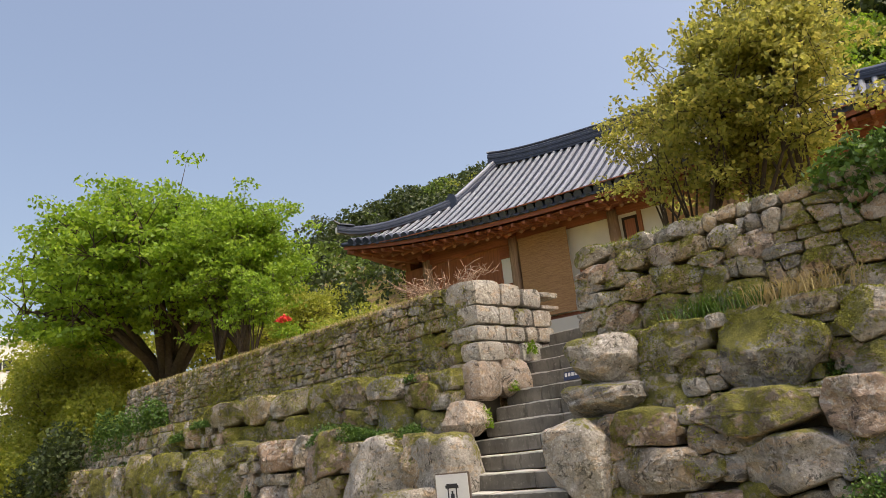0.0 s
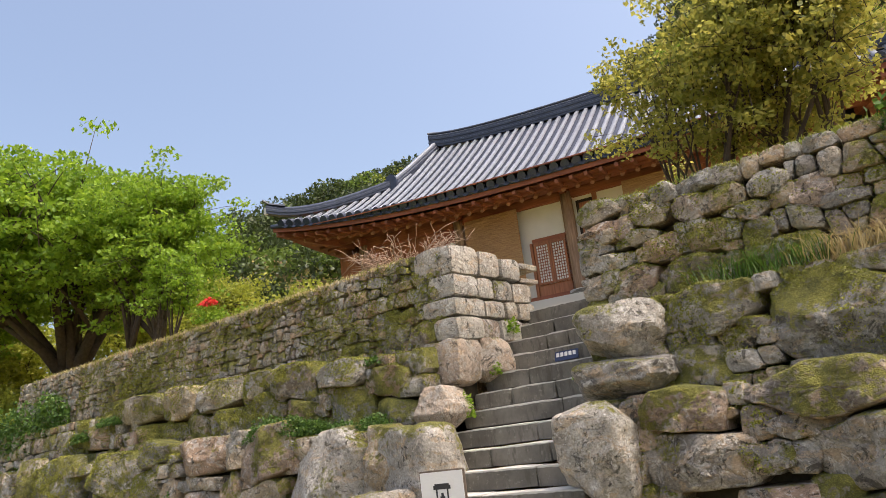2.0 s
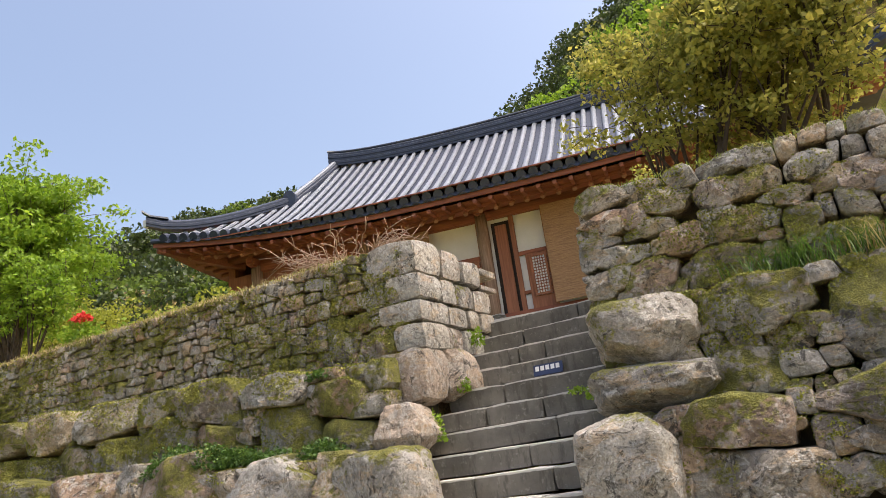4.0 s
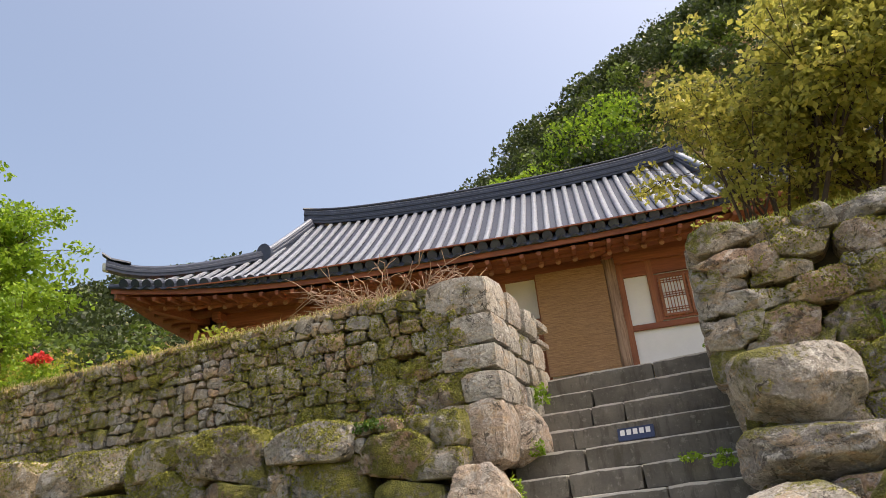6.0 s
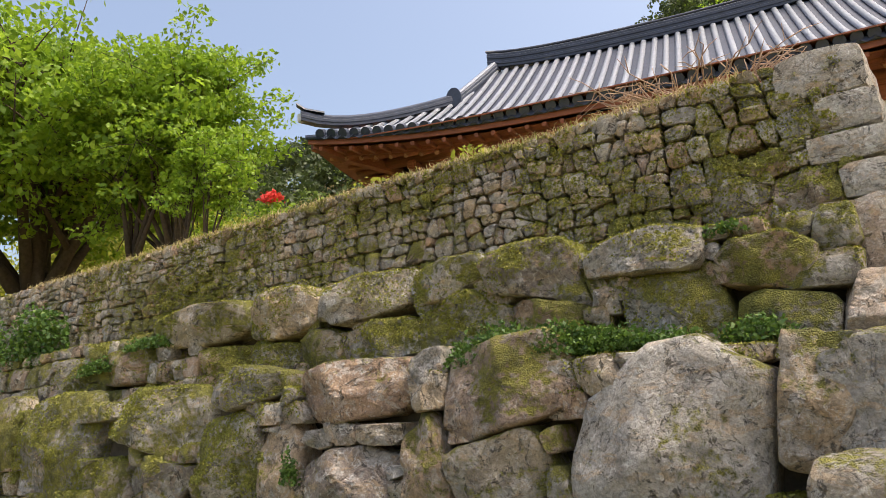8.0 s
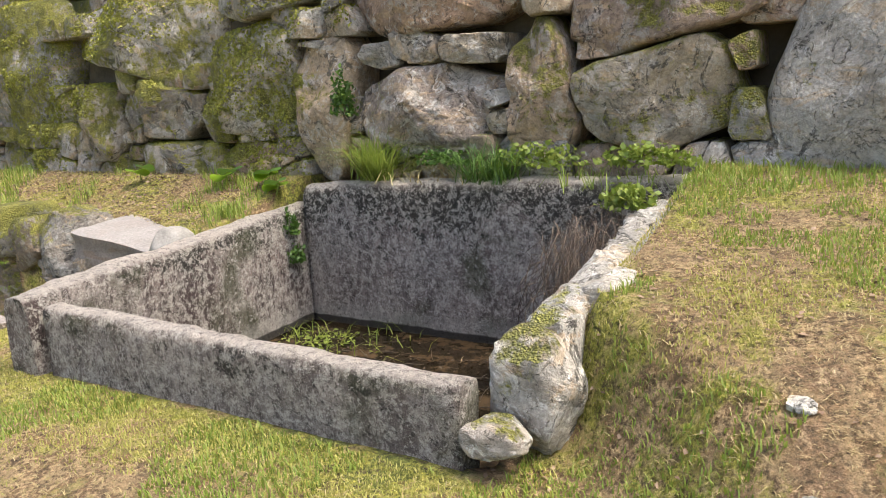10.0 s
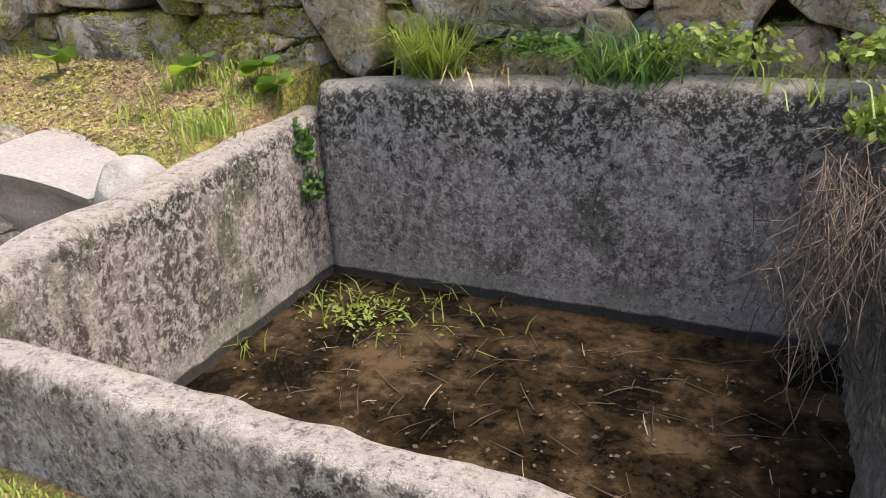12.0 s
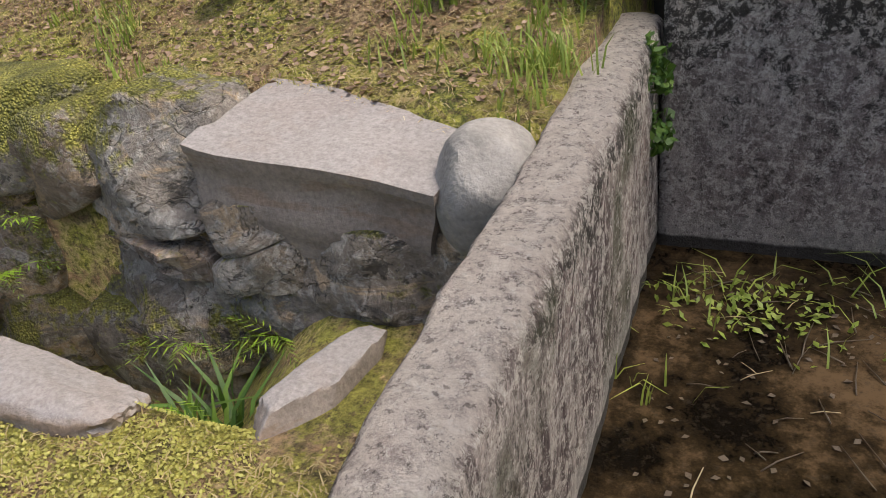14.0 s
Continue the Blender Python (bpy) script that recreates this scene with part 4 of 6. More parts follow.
# ridges: main ridge, falling ridges and hips, each of stacked tile courses
def ridge(name, path, width, height, cap=True):
    prof = []
    courses = max(3, int(height / 0.075))
    for k in range(courses):
        w = width * (0.5 if k % 2 else 0.44)
        prof += [(w, height * k / courses), (w, height * (k + 0.8) / courses)]
    prof += [(width * 0.3, height + 0.02), (0.0, height + 0.07)]
    full = prof + [(-x, y) for x, y in prof[::-1][1:]]
    v, f = sweep(path, full)
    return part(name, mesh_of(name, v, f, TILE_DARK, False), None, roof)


ridge("main_ridge", [(-5.75 + 11.5 * i / 24, 0, 11.1 + 0.24 * ((i - 12) / 12) ** 2 + 0.12 * ((i - 12) / 12) ** 8) for i in range(25)], 0.34, 0.42)
v, f = sweep([(-5.8 + 11.6 * i / 24, 0, 11.57 + 0.24 * ((i - 12) / 12) ** 2 + 0.14 * ((i - 12) / 12) ** 8) for i in range(25)], [(-0.1, 0), (-0.07, 0.07), (0, 0.1), (0.07, 0.07), (0.1, 0)])
part("ridge_cap", mesh_of("ridge_cap", v, f, TILE_DARK), None, roof)
for sx in (-1, 1):
    for sy in (-1, 1):
        fall = [(sx * (5.55 + 0.45 * t), sy * 2.5 * t, roof_z(5.55, 2.5 * t) + 0.02) for t in np.linspace(0.02, 1, 9)]
        ridge("falling_ridge", fall, 0.26, 0.26)
        v, f = sweep([(x, y, z + 0.27) for x, y, z in fall], [(-0.09, 0), (-0.06, 0.07), (0.06, 0.07), (0.09, 0)])
        part("ridge_cap", mesh_of("ridge_cap", v, f, TILE), None, roof)
        corner = [(sx * (6.0 + (EL + 0.08 - 6.0) * t), sy * (2.45 + (eave_b(EL) + 0.05 - 2.45) * t), roof_z(6.0 + (EL - 6.0) * t, 2.45 + 2.1 * t) + 0.02 + 0.3 * t ** 5) for t in np.linspace(0, 1, 11)]
        ridge("hip_ridge", corner, 0.26, 0.24)
        x, y, z = fall[-1]
        v, f = tube([(x, y - sy * 0.02, z + 0.1), (x, y + sy * 0.12, z + 0.1)], [0.2, 0.21], 14)
        part("ridge_end_tile", mesh_of("ridge_end_tile", [(p[0], p[1], (p[2] - z) * 1.35 + z + 0.05) for p in v], f, TILE_DARK, False), None, roof)
        bm = box_bm(x - 0.17, x + 0.17, y + sy * 0.0 - 0.06, y + sy * 0.0 + 0.06, z, z + 0.16, 0.03)
        part("lime_seat", bm, LIME, roof)
        x, y, z = corner[-1]
        bm = box_bm(x - 0.07, x + 0.07, y - 0.06, y + 0.06, z - 0.02, z + 0.2, 0.02)
        part("lime_seat", bm, LIME, roof)
        v, f = sweep([(x - sx * 0.5, y - sy * 0.3, z + 0.18), (x - sx * 0.1, y - sy * 0.05, z + 0.27), (x + sx * 0.08, y + sy * 0.06, z + 0.42)], [(-0.1, 0), (-0.08, 0.05), (0.08, 0.05), (0.1, 0)])
        part("corner_end_tile", mesh_of("corner_end_tile", v, f, TILE_DARK, False), None, roof)
    bm = box_bm(sx * 5.68 - 0.1, sx * 5.68 + 0.1, -0.2, 0.2, 11.05, 11.5, 0.04)
    part("lime_end", bm, LIME, roof, "white lime plaster at the ridge's end")
    # gable triangle and end slope
    gz = roof_z(5.6, 0)
    part("gable", mesh_of("gable", [(sx * 5.5, -2.4, roof_z(5.6, 2.4) - 0.2), (sx * 5.5, 2.4, roof_z(5.6, 2.4) - 0.2), (sx * 5.5, 0, gz - 0.2), (sx * 5.4, -2.4, roof_z(5.6, 2.4) - 0.2), (sx * 5.4, 2.4, roof_z(5.6, 2.4) - 0.2), (sx * 5.4, 0, gz - 0.2)], [(0, 1, 2), (3, 5, 4), (0, 3, 4, 1), (1, 4, 5, 2), (2, 5, 3, 0)], RED, False), None, house)
    vv = []
    for k in (0, -0.12):
        for i in range(9):
            t = i / 8
            bb = 2.45 + (eave_b(EL) - 2.45) * t
            aa = 5.5 + (EL - 5.5) * t
            for j in range(9):
                vv.append((sx * aa, -bb + 2 * bb * j / 8, roof_z(6.0 + (EL - 6) * t, bb) + k - 0.35 * t * (1 - ((j - 4) / 4) ** 2)))
    ff = []
    for i in range(8):
        for j in range(8):
            q = (i * 9 + j, i * 9 + j + 1, i * 9 + j + 10, i * 9 + j + 9)
            ff += [q, tuple(81 + x for x in q[::-1])]
    part("end_roof", mesh_of("end_roof", vv, ff, TILE_DARK), None, house)

# rafters under the front eaves: round ones with pale ends, and square flying rafters above them
WALL_B = -2.9
rafter_count = 46
for i in range(rafter_count):
    a = -EL + 0.35 + (2 * EL - 0.7) * i / (rafter_count - 1)
    e = eave_b(a)
    z1 = roof_z(a, e) - 0.42 
    z0 = 8.25 + 0.35 * (abs(a) / EL) ** 3
    v, f = tube([(a * (0.93 if abs(a) > 6.3 else 1), WALL_B + 0.3, z0), (a, -e + 0.62, z1)], 0.062, 8)
    rf = part("rafter", mesh_of("rafter", v, f, RAFTER), None, house)
    v, f = tube([(a, -e + 0.625, z1), (a, -e + 0.612, z1 - 0.001)], 0.064, 8)
    part("rafter_end", mesh_of("rafter_end", v, f, PALE, False), None, rf)
    bm = box_bm(-0.045, 0.045, -0.65, 0.0, -0.05, 0.05, 0.006, m=pose(a, -e + 0.75 - 0.02, z1 + 0.15, 5, 0, 0))
    part("flying_rafter", bm, RED, house)
for name, off, dz, w, h in (("eave_board", 0.06, -0.16, 0.05, 0.14), ("rafter_board", 0.6, -0.3, 0.04, 0.09), ("soffit_board", 0.72, -0.24, 0.9, 0.03)):
    path = [(a, -eave_b(a) + off, roof_z(a, eave_b(a)) + dz) for a in np.linspace(-EL + 0.05, EL - 0.05, 41)]
    v, f = sweep(path, [(-w / 2, -h / 2), (w / 2, -h / 2), (w / 2, h / 2), (-w / 2, h / 2)])
    part(name, mesh_of(name, v, f, RED, False), None, house)
v, f = sweep([(a, WALL_B - 0.55, 8.27 + 0.3 * (abs(a) / EL) ** 3) for a in np.linspace(-EL + 0.3, EL - 0.3, 21)], [(-1.1, -0.24), (1.1, 0.2), (1.1, 0.23), (-1.1, -0.21)])
part("eave_ceiling", mesh_of("eave_ceiling", v, f, RED, False), None, house)

# walls, posts and beams of the front
FLOOR_Z = 4.86
part("rear_wall", box_bm(-8.0, 7.2, 2.6, 2.8, 4.0, 8.3), OCHRE, house)
for a in (-7.9, 7.1):
    part("end_wall", box_bm(a - 0.1, a + 0.1, WALL_B + 0.1, 2.6, 4.0, 8.3), RED_UP, house)
    sgn = math.copysign(1, a)
    v, f = sweep([(a + sgn * 0.6, b, 8.1 + 0.3 * (abs(b) / 4.4) ** 3) for b in np.linspace(-4.2, 4.2, 15)], [(-0.75, -0.02), (0.75, -0.02), (0.75, 0.02), (-0.75, 0.02)])
    part("end_soffit", mesh_of("end_soffit", v, f, RED, False), None, house)
    for b in np.linspace(-3.9, 3.9, 19):
        v, f = tube([(a, b * 0.96, 8.06), (a + sgn * 1.0, b, 8.02 + 0.3 * (abs(b) / 4.4) ** 3)], 0.06, 8)
        part("end_rafter", mesh_of("end_rafter", v, f, RAFTER), None, house)
    for q in (-1, 1):
        v, f = sweep([(a - sgn * 0.3, q * 2.6, 7.9), (a + sgn * 0.5, q * 3.7, 8.06), (sgn * 9.1, q * 4.5, 8.32)], [(-0.1, -0.13), (0.1, -0.13), (0.1, 0.1), (-0.1, 0.1)])
        part("hip_rafter", mesh_of("hip_rafter", v, f, RED, False), None, house)
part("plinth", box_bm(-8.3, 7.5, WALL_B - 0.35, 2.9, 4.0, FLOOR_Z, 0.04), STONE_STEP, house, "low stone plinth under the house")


def panel(name, a0, a1, z0, z1, mat, front=0.0, thick=0.05, bev=0.0, parent=None):
    return part(name, box_bm(a0, a1, WALL_B + 0.02 - front, WALL_B + 0.02 - front + thick, z0, z1, bev), mat, parent or house)


def lattice(a0, a1, z0, z1, cols, rows, parent, front=0.05):
    """A papered lattice leaf in its frame."""
    leaf = panel("leaf", a0, a1, z0, z1, PLASTER, front - 0.02, 0.01, parent=parent)
    fw = 0.06
    for x0, x1, y0, y1 in ((a0, a0 + fw, z0, z1), (a1 - fw, a1, z0, z1), (a0 + fw, a1 - fw, z0, z0 + fw), (a0 + fw, a1 - fw, z1 - fw, z1)):
        panel("stile", x0, x1, y0, y1, RED_UP, front + 0.02, 0.045, 0.005, parent=leaf)
    for i in range(1, cols):
        x = a0 + fw + (a1 - a0 - 2 * fw) * i / cols
        panel("lattice_bar", x - 0.008, x + 0.008, z0 + fw, z1 - fw, RED_UP, front + 0.005, 0.02, parent=leaf)
    for z in rows:
        zz = z0 + fw + (z1 - z0 - 2 * fw) * z
        panel("lattice_bar", a0 + fw, a1 - fw, zz - 0.008, zz + 0.008, RED, front + 0.006, 0.02, parent=leaf)
    return leaf


posts = (-7.0, -3.7, -0.42, 2.9, 6.2)
for a in posts:
    path = [(a + 0.02 * noise.noise(Vector((a, 0, k * 0.9))), WALL_B - 0.05, FLOOR_Z + (7.66 - FLOOR_Z) * k / 8) for k in range(9)]
    v, f = tube(path, [0.16 + 0.012 * noise.noise(Vector((a, 4, k * 1.7))) for k in range(9)], 12)
    post = part("post", mesh_of("post", v, f, OLDWOOD), None, house, "weathered wooden post")
    part("bracket", box_bm(a - 0.12, a + 0.12, WALL_B - 0.45, WALL_B + 0.1, 7.62, 7.86, 0.04), RED, post)
    boulder(post, a, WALL_B - 0.05, FLOOR_Z + 0.03, 0.55, 0.5, 0.22, STONE_STEP, 500 + int(a * 10), "footing")
v, f = tube([(-7.9, WALL_B - 0.05, 8.02), (7.1, WALL_B - 0.05, 8.02)], 0.15, 12)
part("purlin", mesh_of("purlin", v, f, RED), None, house)
for (a0, a1) in zip(posts, posts[1:]):
    part("beam", box_bm(a0 + 0.12, a1 - 0.12, WALL_B - 0.1, WALL_B + 0.1, 7.5, 7.72, 0.02), RED, house)
    part("head_board", box_bm(a0 + 0.1, a1 - 0.1, WALL_B - 0.03, WALL_B + 0.05, 7.72, 7.95), RED, house)
    part("sill_beam", box_bm(a0 + 0.14, a1 - 0.14, WALL_B - 0.07, WALL_B + 0.1, FLOOR_Z, FLOOR_Z + 0.14, 0.015), RED, house)
# bay with the window
part("wall_panel", box_bm(3.05, 6.05, WALL_B + 0.05, WALL_B + 0.13, FLOOR_Z + 0.1, 7.52), PLASTER, house)
for a0, a1, z0, z1 in ((3.05, 3.2, 4.98, 7.5), (3.74, 3.9, 5.98, 7.5), (5.27, 5.42, 5.98, 7.5), (5.95, 6.05, 4.98, 7.5)):
    panel("upright", a0, a1, z0, z1, RED_UP, 0.05, 0.1, 0.01)
for a0, a1, z0, z1 in ((3.2, 5.95, 5.85, 5.98), (3.2, 5.95, 7.16, 7.5)):
    panel("rail", a0, a1, z0, z1, RED, 0.045, 0.1, 0.01)
window = panel("window", 3.9, 5.27, 6.02, 7.12, RED, 0.03, 0.05)
for a0 in (3.96, 4.6):
    lattice(a0, a0 + 0.62, 6.08, 7.06, 7, (0.08, 0.14, 0.46, 0.52, 0.58, 0.88, 0.94), window, 0.06)
# bay with the door and the reed mats
part("wall_panel", box_bm(-0.3, 2.8, WALL_B + 0.05, WALL_B + 0.13, FLOOR_Z + 0.1, 7.52), DIMWHITE, house)
part("wall_panel", box_bm(-3.6, -0.5, WALL_B + 0.05, WALL_B + 0.13, FLOOR_Z + 0.1, 7.52), DIMWHITE, house)
part("wall_panel", box_bm(-6.9, -4.25, WALL_B + 0.05, WALL_B + 0.13, FLOOR_Z + 0.1, 7.52), RED_UP, house)
part("wall_panel", box_bm(-4.25, -3.8, WALL_B + 0.05, WALL_B + 0.13, FLOOR_Z + 0.1, 7.52), PLASTER, house)
part("wall_panel", box_bm(6.3, 7.1, WALL_B + 0.05, WALL_B + 0.13, FLOOR_Z, 7.52), OCHRE, house)
part("wall_panel", box_bm(-8.0, -7.1, WALL_B + 0.05, WALL_B + 0.13, FLOOR_Z, 7.52), RED_UP, house)
for a0, a1, z0, z1 in ((0.28, 0.4, 4.98, 7.5), (0.56, 0.64, 4.98, 6.4), (1.12, 1.2, 4.98, 7.5), (-1.66, -1.58, 4.98, 6.5), (-0.6, -0.52, 4.98, 7.5), (-3.58, -3.5, 4.98, 7.5), (-4.35, -4.25, 4.98, 7.5)):
    panel("upright", a0, a1, z0, z1, RED_UP, 0.05, 0.1, 0.01)
for a0, a1, z0, z1 in ((0.4, 1.12, 6.4, 6.5), (-1.58, -0.6, 6.5, 6.6), (0.4, 0.56, 5.4, 5.48), (-4.25, -3.8, 6.18, 6.28), (-4.25, -3.8, 7.1, 7.5)):
    panel("rail", a0, a1, z0, z1, RED, 0.045, 0.1, 0.01)
# A near-black panel paints the shade inside the open doorway; no room behind.
panel("dark_opening", -0.2, 0.28, 4.98, 7.4, DARK, -0.02, 0.04)
panel("open_leaf", -0.1, 0.2, 4.98, 7.3, RED_UP, 0.06, 0.05, 0.01)
door = panel("door", -1.56, -0.62, 4.98, 6.5, RED_UP, 0.03, 0.05)
for a0 in (-1.54, -1.08):
    lattice(a0, a0 + 0.45, 5.3, 6.45, 5, tuple(x / 13 for x in range(1, 13)), door, 0.06)
door = panel("door", 0.64, 1.12, 4.98, 6.4, RED_UP, 0.03, 0.05)
lattice(0.66, 1.1, 5.3, 6.36, 5, tuple(x / 13 for x in range(1, 13)), door, 0.06)
for a0, a1 in ((-3.45, -1.82), (1.16, 2.78)):
    v, f = sweep([(a0 + (a1 - a0) * k / 8, WALL_B - 0.22 + 0.012 * math.sin(k * 1.3), 5.02) for k in range(9)], [(-0.012, 0), (0.012, 0), (0.012, 2.5), (-0.012, 2.5)])
    mt = part("reed_blind", mesh_of("reed_blind", v, f, REED, False), None, house, "tan woven reed blind let down between posts")

# ---- the ditch beside the tank ----
ditch_wall = core("wall_ditch", [(5.98, -1.0), (6.0, 0.28), (6.25, 0.28), (6.25, -1.0)], -18.0, -12.84, "low retaining wall of dark stones along a ditch")
stone_wall(ditch_wall, -18.0, -12.8, lambda u: -0.85, lambda u: 0.14 if u > -13.75 else 0.36, lambda u, z: 5.77 + 0.04 * z,
           [(-14.02, 0.17, 0.56, 0.44, 0.06, -4), (-14.05, -0.27, 0.95, 0.5, 0.12, 3), (-13.3, -0.1, 0.68, 0.42, 0.1), (-14.9, -0.18, 0.72, 0.6, 0.12), (-14.75, 0.26, 0.85, 0.34, 0.14), (-15.7, 0.1, 0.85, 0.6, 0.12), (-13.62, 0.03, 0.2, 0.14, 0.08)],
           lambda u: 0.5, 31, lambda u, z, fine, rng: STONE_DAMP, near=-14, moss=0.0, proud=0.08, flat=1.5)


def ledge_rock():
    """A long flat-topped rock with a split, layered front."""
    rng = np.random.default_rng(33)
    bm = box_bm(-0.5, 0.5, -0.32, 0.32, -0.19, 0.17)
    bmesh.ops.subdivide_edges(bm, edges=bm.edges[:], cuts=9, use_grid_fill=True)
    for v in bm.verts:
        p = v.co.copy()
        v.co.x *= 1 - 0.1 * (0.17 - p.z) * 2.5 - 0.1 * max(0, p.y)
        if p.y < -0.2:
            v.co.y += 0.05 * noise.noise(Vector((p.x * 2, 0, p.z * 1.5))) + 0.012 * round(math.sin(p.z * 30) * 1.5) / 1.5 + 0.12 * max(0, p.x - 0.1) + 0.15 * max(0, -p.x - 0.35)
        if p.z > 0.1:
            v.co.z += 0.05 * p.y - 0.07 * max(0, p.x - 0.05) * (1 if p.y < 0 else 0.3)
        v.co += noise.noise_vector(p * 4) * 0.014 + noise.noise_vector(p * 11) * 0.004
    for f in bm.faces:
        f.smooth = True
    return bm


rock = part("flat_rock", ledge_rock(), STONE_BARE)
rock.data.set_sharp_from_angle(angle=radians(38))
rock.matrix_basis = pose(-13.37, 5.96, 0.165, 2, 4, -3) @ Matrix.Diagonal((0.8, 0.7, 0.88, 1.0))
tagged(rock, "long flat-topped tan rock on the edge of a ditch", "rock")
tagged(boulder(None, -12.88, 5.86, 0.2, 0.27, 0.3, 0.36, STONE_PALE, 407, "round_rock", rough=0.1, cuts=8, near=0.9, far=1.02, square=2.4), "pale rounded rock wedged between a slab and a ledge", "rock")
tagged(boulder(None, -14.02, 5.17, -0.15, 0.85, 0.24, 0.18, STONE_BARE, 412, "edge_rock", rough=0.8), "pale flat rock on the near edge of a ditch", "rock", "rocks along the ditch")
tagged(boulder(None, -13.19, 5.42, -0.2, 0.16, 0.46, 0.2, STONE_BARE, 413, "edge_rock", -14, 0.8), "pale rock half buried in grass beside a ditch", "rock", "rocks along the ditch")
tagged(boulder(None, -15.1, 5.16, -0.13, 0.9, 0.28, 0.16, STONE_CLEAN, 414, "edge_rock", 0, 0.8), "pale flat rock on the near edge of a ditch", "rock", "rocks along the ditch")
for i, (x, y, z, w, d, h) in enumerate([(-10.1, 5.06, 0.12, 0.3, 0.22, 0.42), (-10.16, 4.86, 0.03, 0.22, 0.16, 0.12), (-9.98, 5.5, 0.37, 0.2, 0.3, 0.12)]):
    tagged(boulder(None, x, y, z, w, d, h, STONE_CLEAN, 420 + i, "bank_rock"), "rough white-crusted rock in the grass bank beside the tank", "rock", "rocks beside the tank")
for i, (x, y, w) in enumerate([(-9.29, 4.95, 0.075), (-8.71, 4.84, 0.2), (-8.98, 4.82, 0.12), (-9.2, 4.72, 0.12), (-8.5, 4.8, 0.16), (-12.9, 4.5, 0.12)]):
    tagged(boulder(None, x, y, ground_z(x, y) + 0.004, w, w * 0.8, 0.035, STONE_CLEAN, 440 + i, "flat_stone"), "small flat pale stone set in the grass", "stone", "stones in the grass")

# ---- plants ----
GRASS = leaf_material("green_grass", (0.12, 0.18, 0.025), (0.22, 0.30, 0.045), (0.36, 0.40, 0.09), 0.4)
STRAW = leaf_material("dry_grass", (0.30, 0.22, 0.10), (0.46, 0.36, 0.17), (0.62, 0.53, 0.30), 0.35)
MOSSLEAF = leaf_material("moss_leaves", (0.12, 0.13, 0.02), (0.27, 0.28, 0.042), (0.42, 0.41, 0.075), 0.3)
TURF = leaf_material("yellow_green_turf", (0.24, 0.24, 0.05), (0.40, 0.39, 0.09), (0.56, 0.52, 0.17), 0.35)
HERB = leaf_material("herb_leaves", (0.035, 0.08, 0.015), (0.07, 0.15, 0.025), (0.16, 0.26, 0.04), 0.35)
FRESH = leaf_material("fresh_spring_leaves", (0.10, 0.20, 0.015), (0.20, 0.34, 0.025), (0.36, 0.50, 0.05), 0.5)
LIME_LEAF = leaf_material("yellow_green_leaves", (0.16, 0.20, 0.02), (0.30, 0.34, 0.035), (0.46, 0.46, 0.08), 0.5)
OLIVE = leaf_material("bronze_olive_leaves", (0.10, 0.135, 0.024), (0.32, 0.34, 0.06), (0.62, 0.55, 0.14), 0.55)
WOODS = leaf_material("dark_wood_leaves", (0.022, 0.035, 0.012), (0.05, 0.075, 0.022), (0.10, 0.14, 0.035), 0.3)
WOODS_MID = leaf_material("mid_wood_leaves", (0.06, 0.10, 0.02), (0.12, 0.19, 0.03), (0.22, 0.30, 0.05), 0.4)
BARK = simple("dark_bark", (0.075, 0.055, 0.04), 0.95, 0.4, 12.0, relief=0.8)
TWIG = simple("dry_pinkish_twigs", (0.42, 0.29, 0.21), 0.9, 0.3, 20.0)
RED_BLOOM = leaf_material("red_blossom", (0.55, 0.03, 0.03), (0.75, 0.05, 0.04), (0.85, 0.12, 0.09), 0.3)
rngv = np.random.default_rng(51)

tagged(new("moss", leaf_mesh("moss", np.array(MOSS)[rngv.permutation(len(MOSS))[:380000]], 0.018, MOSSLEAF, rngv, up=0.5, long=1.4)), "yellow-green moss growing over the wall stones", "moss", kind="stuff")


def lawn(name, n, u0, u1, v0, v1, h, w, mat, keep, label, lean=0.6):
    pts = []
    while len(pts) < n:
        u, v = rngv.uniform(u0, u1), rngv.uniform(v0, v1)
        if (-12.78 < u < -10.12 and 4.76 < v < 7) or (u < -12.6 and 5.2 < v < 5.85) or not keep(u, v):
            continue
        pts.append((u, v, ground_z(u, v) - 0.004))
    tagged(new(name, blade_mesh(name, pts, h, w, mat, rngv, lean)), label, "grass", kind="stuff")


lawn("short_grass", 70000, -17, -7.8, 3.7, 7.0, 0.022, 0.0045, TURF, lambda u, v: (v < 5.5 or u > -12 or rngv.random() < 0.35) and noise.noise(Vector((u * 0.9, v * 0.9, 7))) + 0.4 * noise.noise(Vector((u * 3, v * 3, 2))) > rngv.uniform(-0.12, 0.25), "patches of short green grass on the ground")
lawn("dry_grass", 40000, -17, -7.8, 3.9, 7.0, 0.022, 0.0035, STRAW, lambda u, v: noise.noise(Vector((u * 0.9, v * 0.9, 7))) < rngv.uniform(-0.25, 0.45), "dry straw-coloured grass lying on the ground", 2.2)
lawn("green_grass", 17000, -12.5, -7.8, 4.0, 7.0, 0.035, 0.006, GRASS, lambda u, v: noise.noise(Vector((u * 1.6, v * 1.6, 9))) + 0.5 * noise.noise(Vector((u * 5, v * 5, 4))) > 0.12, "clumps of fresh green grass on the bank")
lawn("wild_grass", 1100, -16.5, -12.8, 5.95, 6.95, 0.09, 0.008, GRASS, lambda u, v: noise.noise(Vector((u * 2, v * 2, 3))) > 0.1, "loose grass on the ledge under the wall")
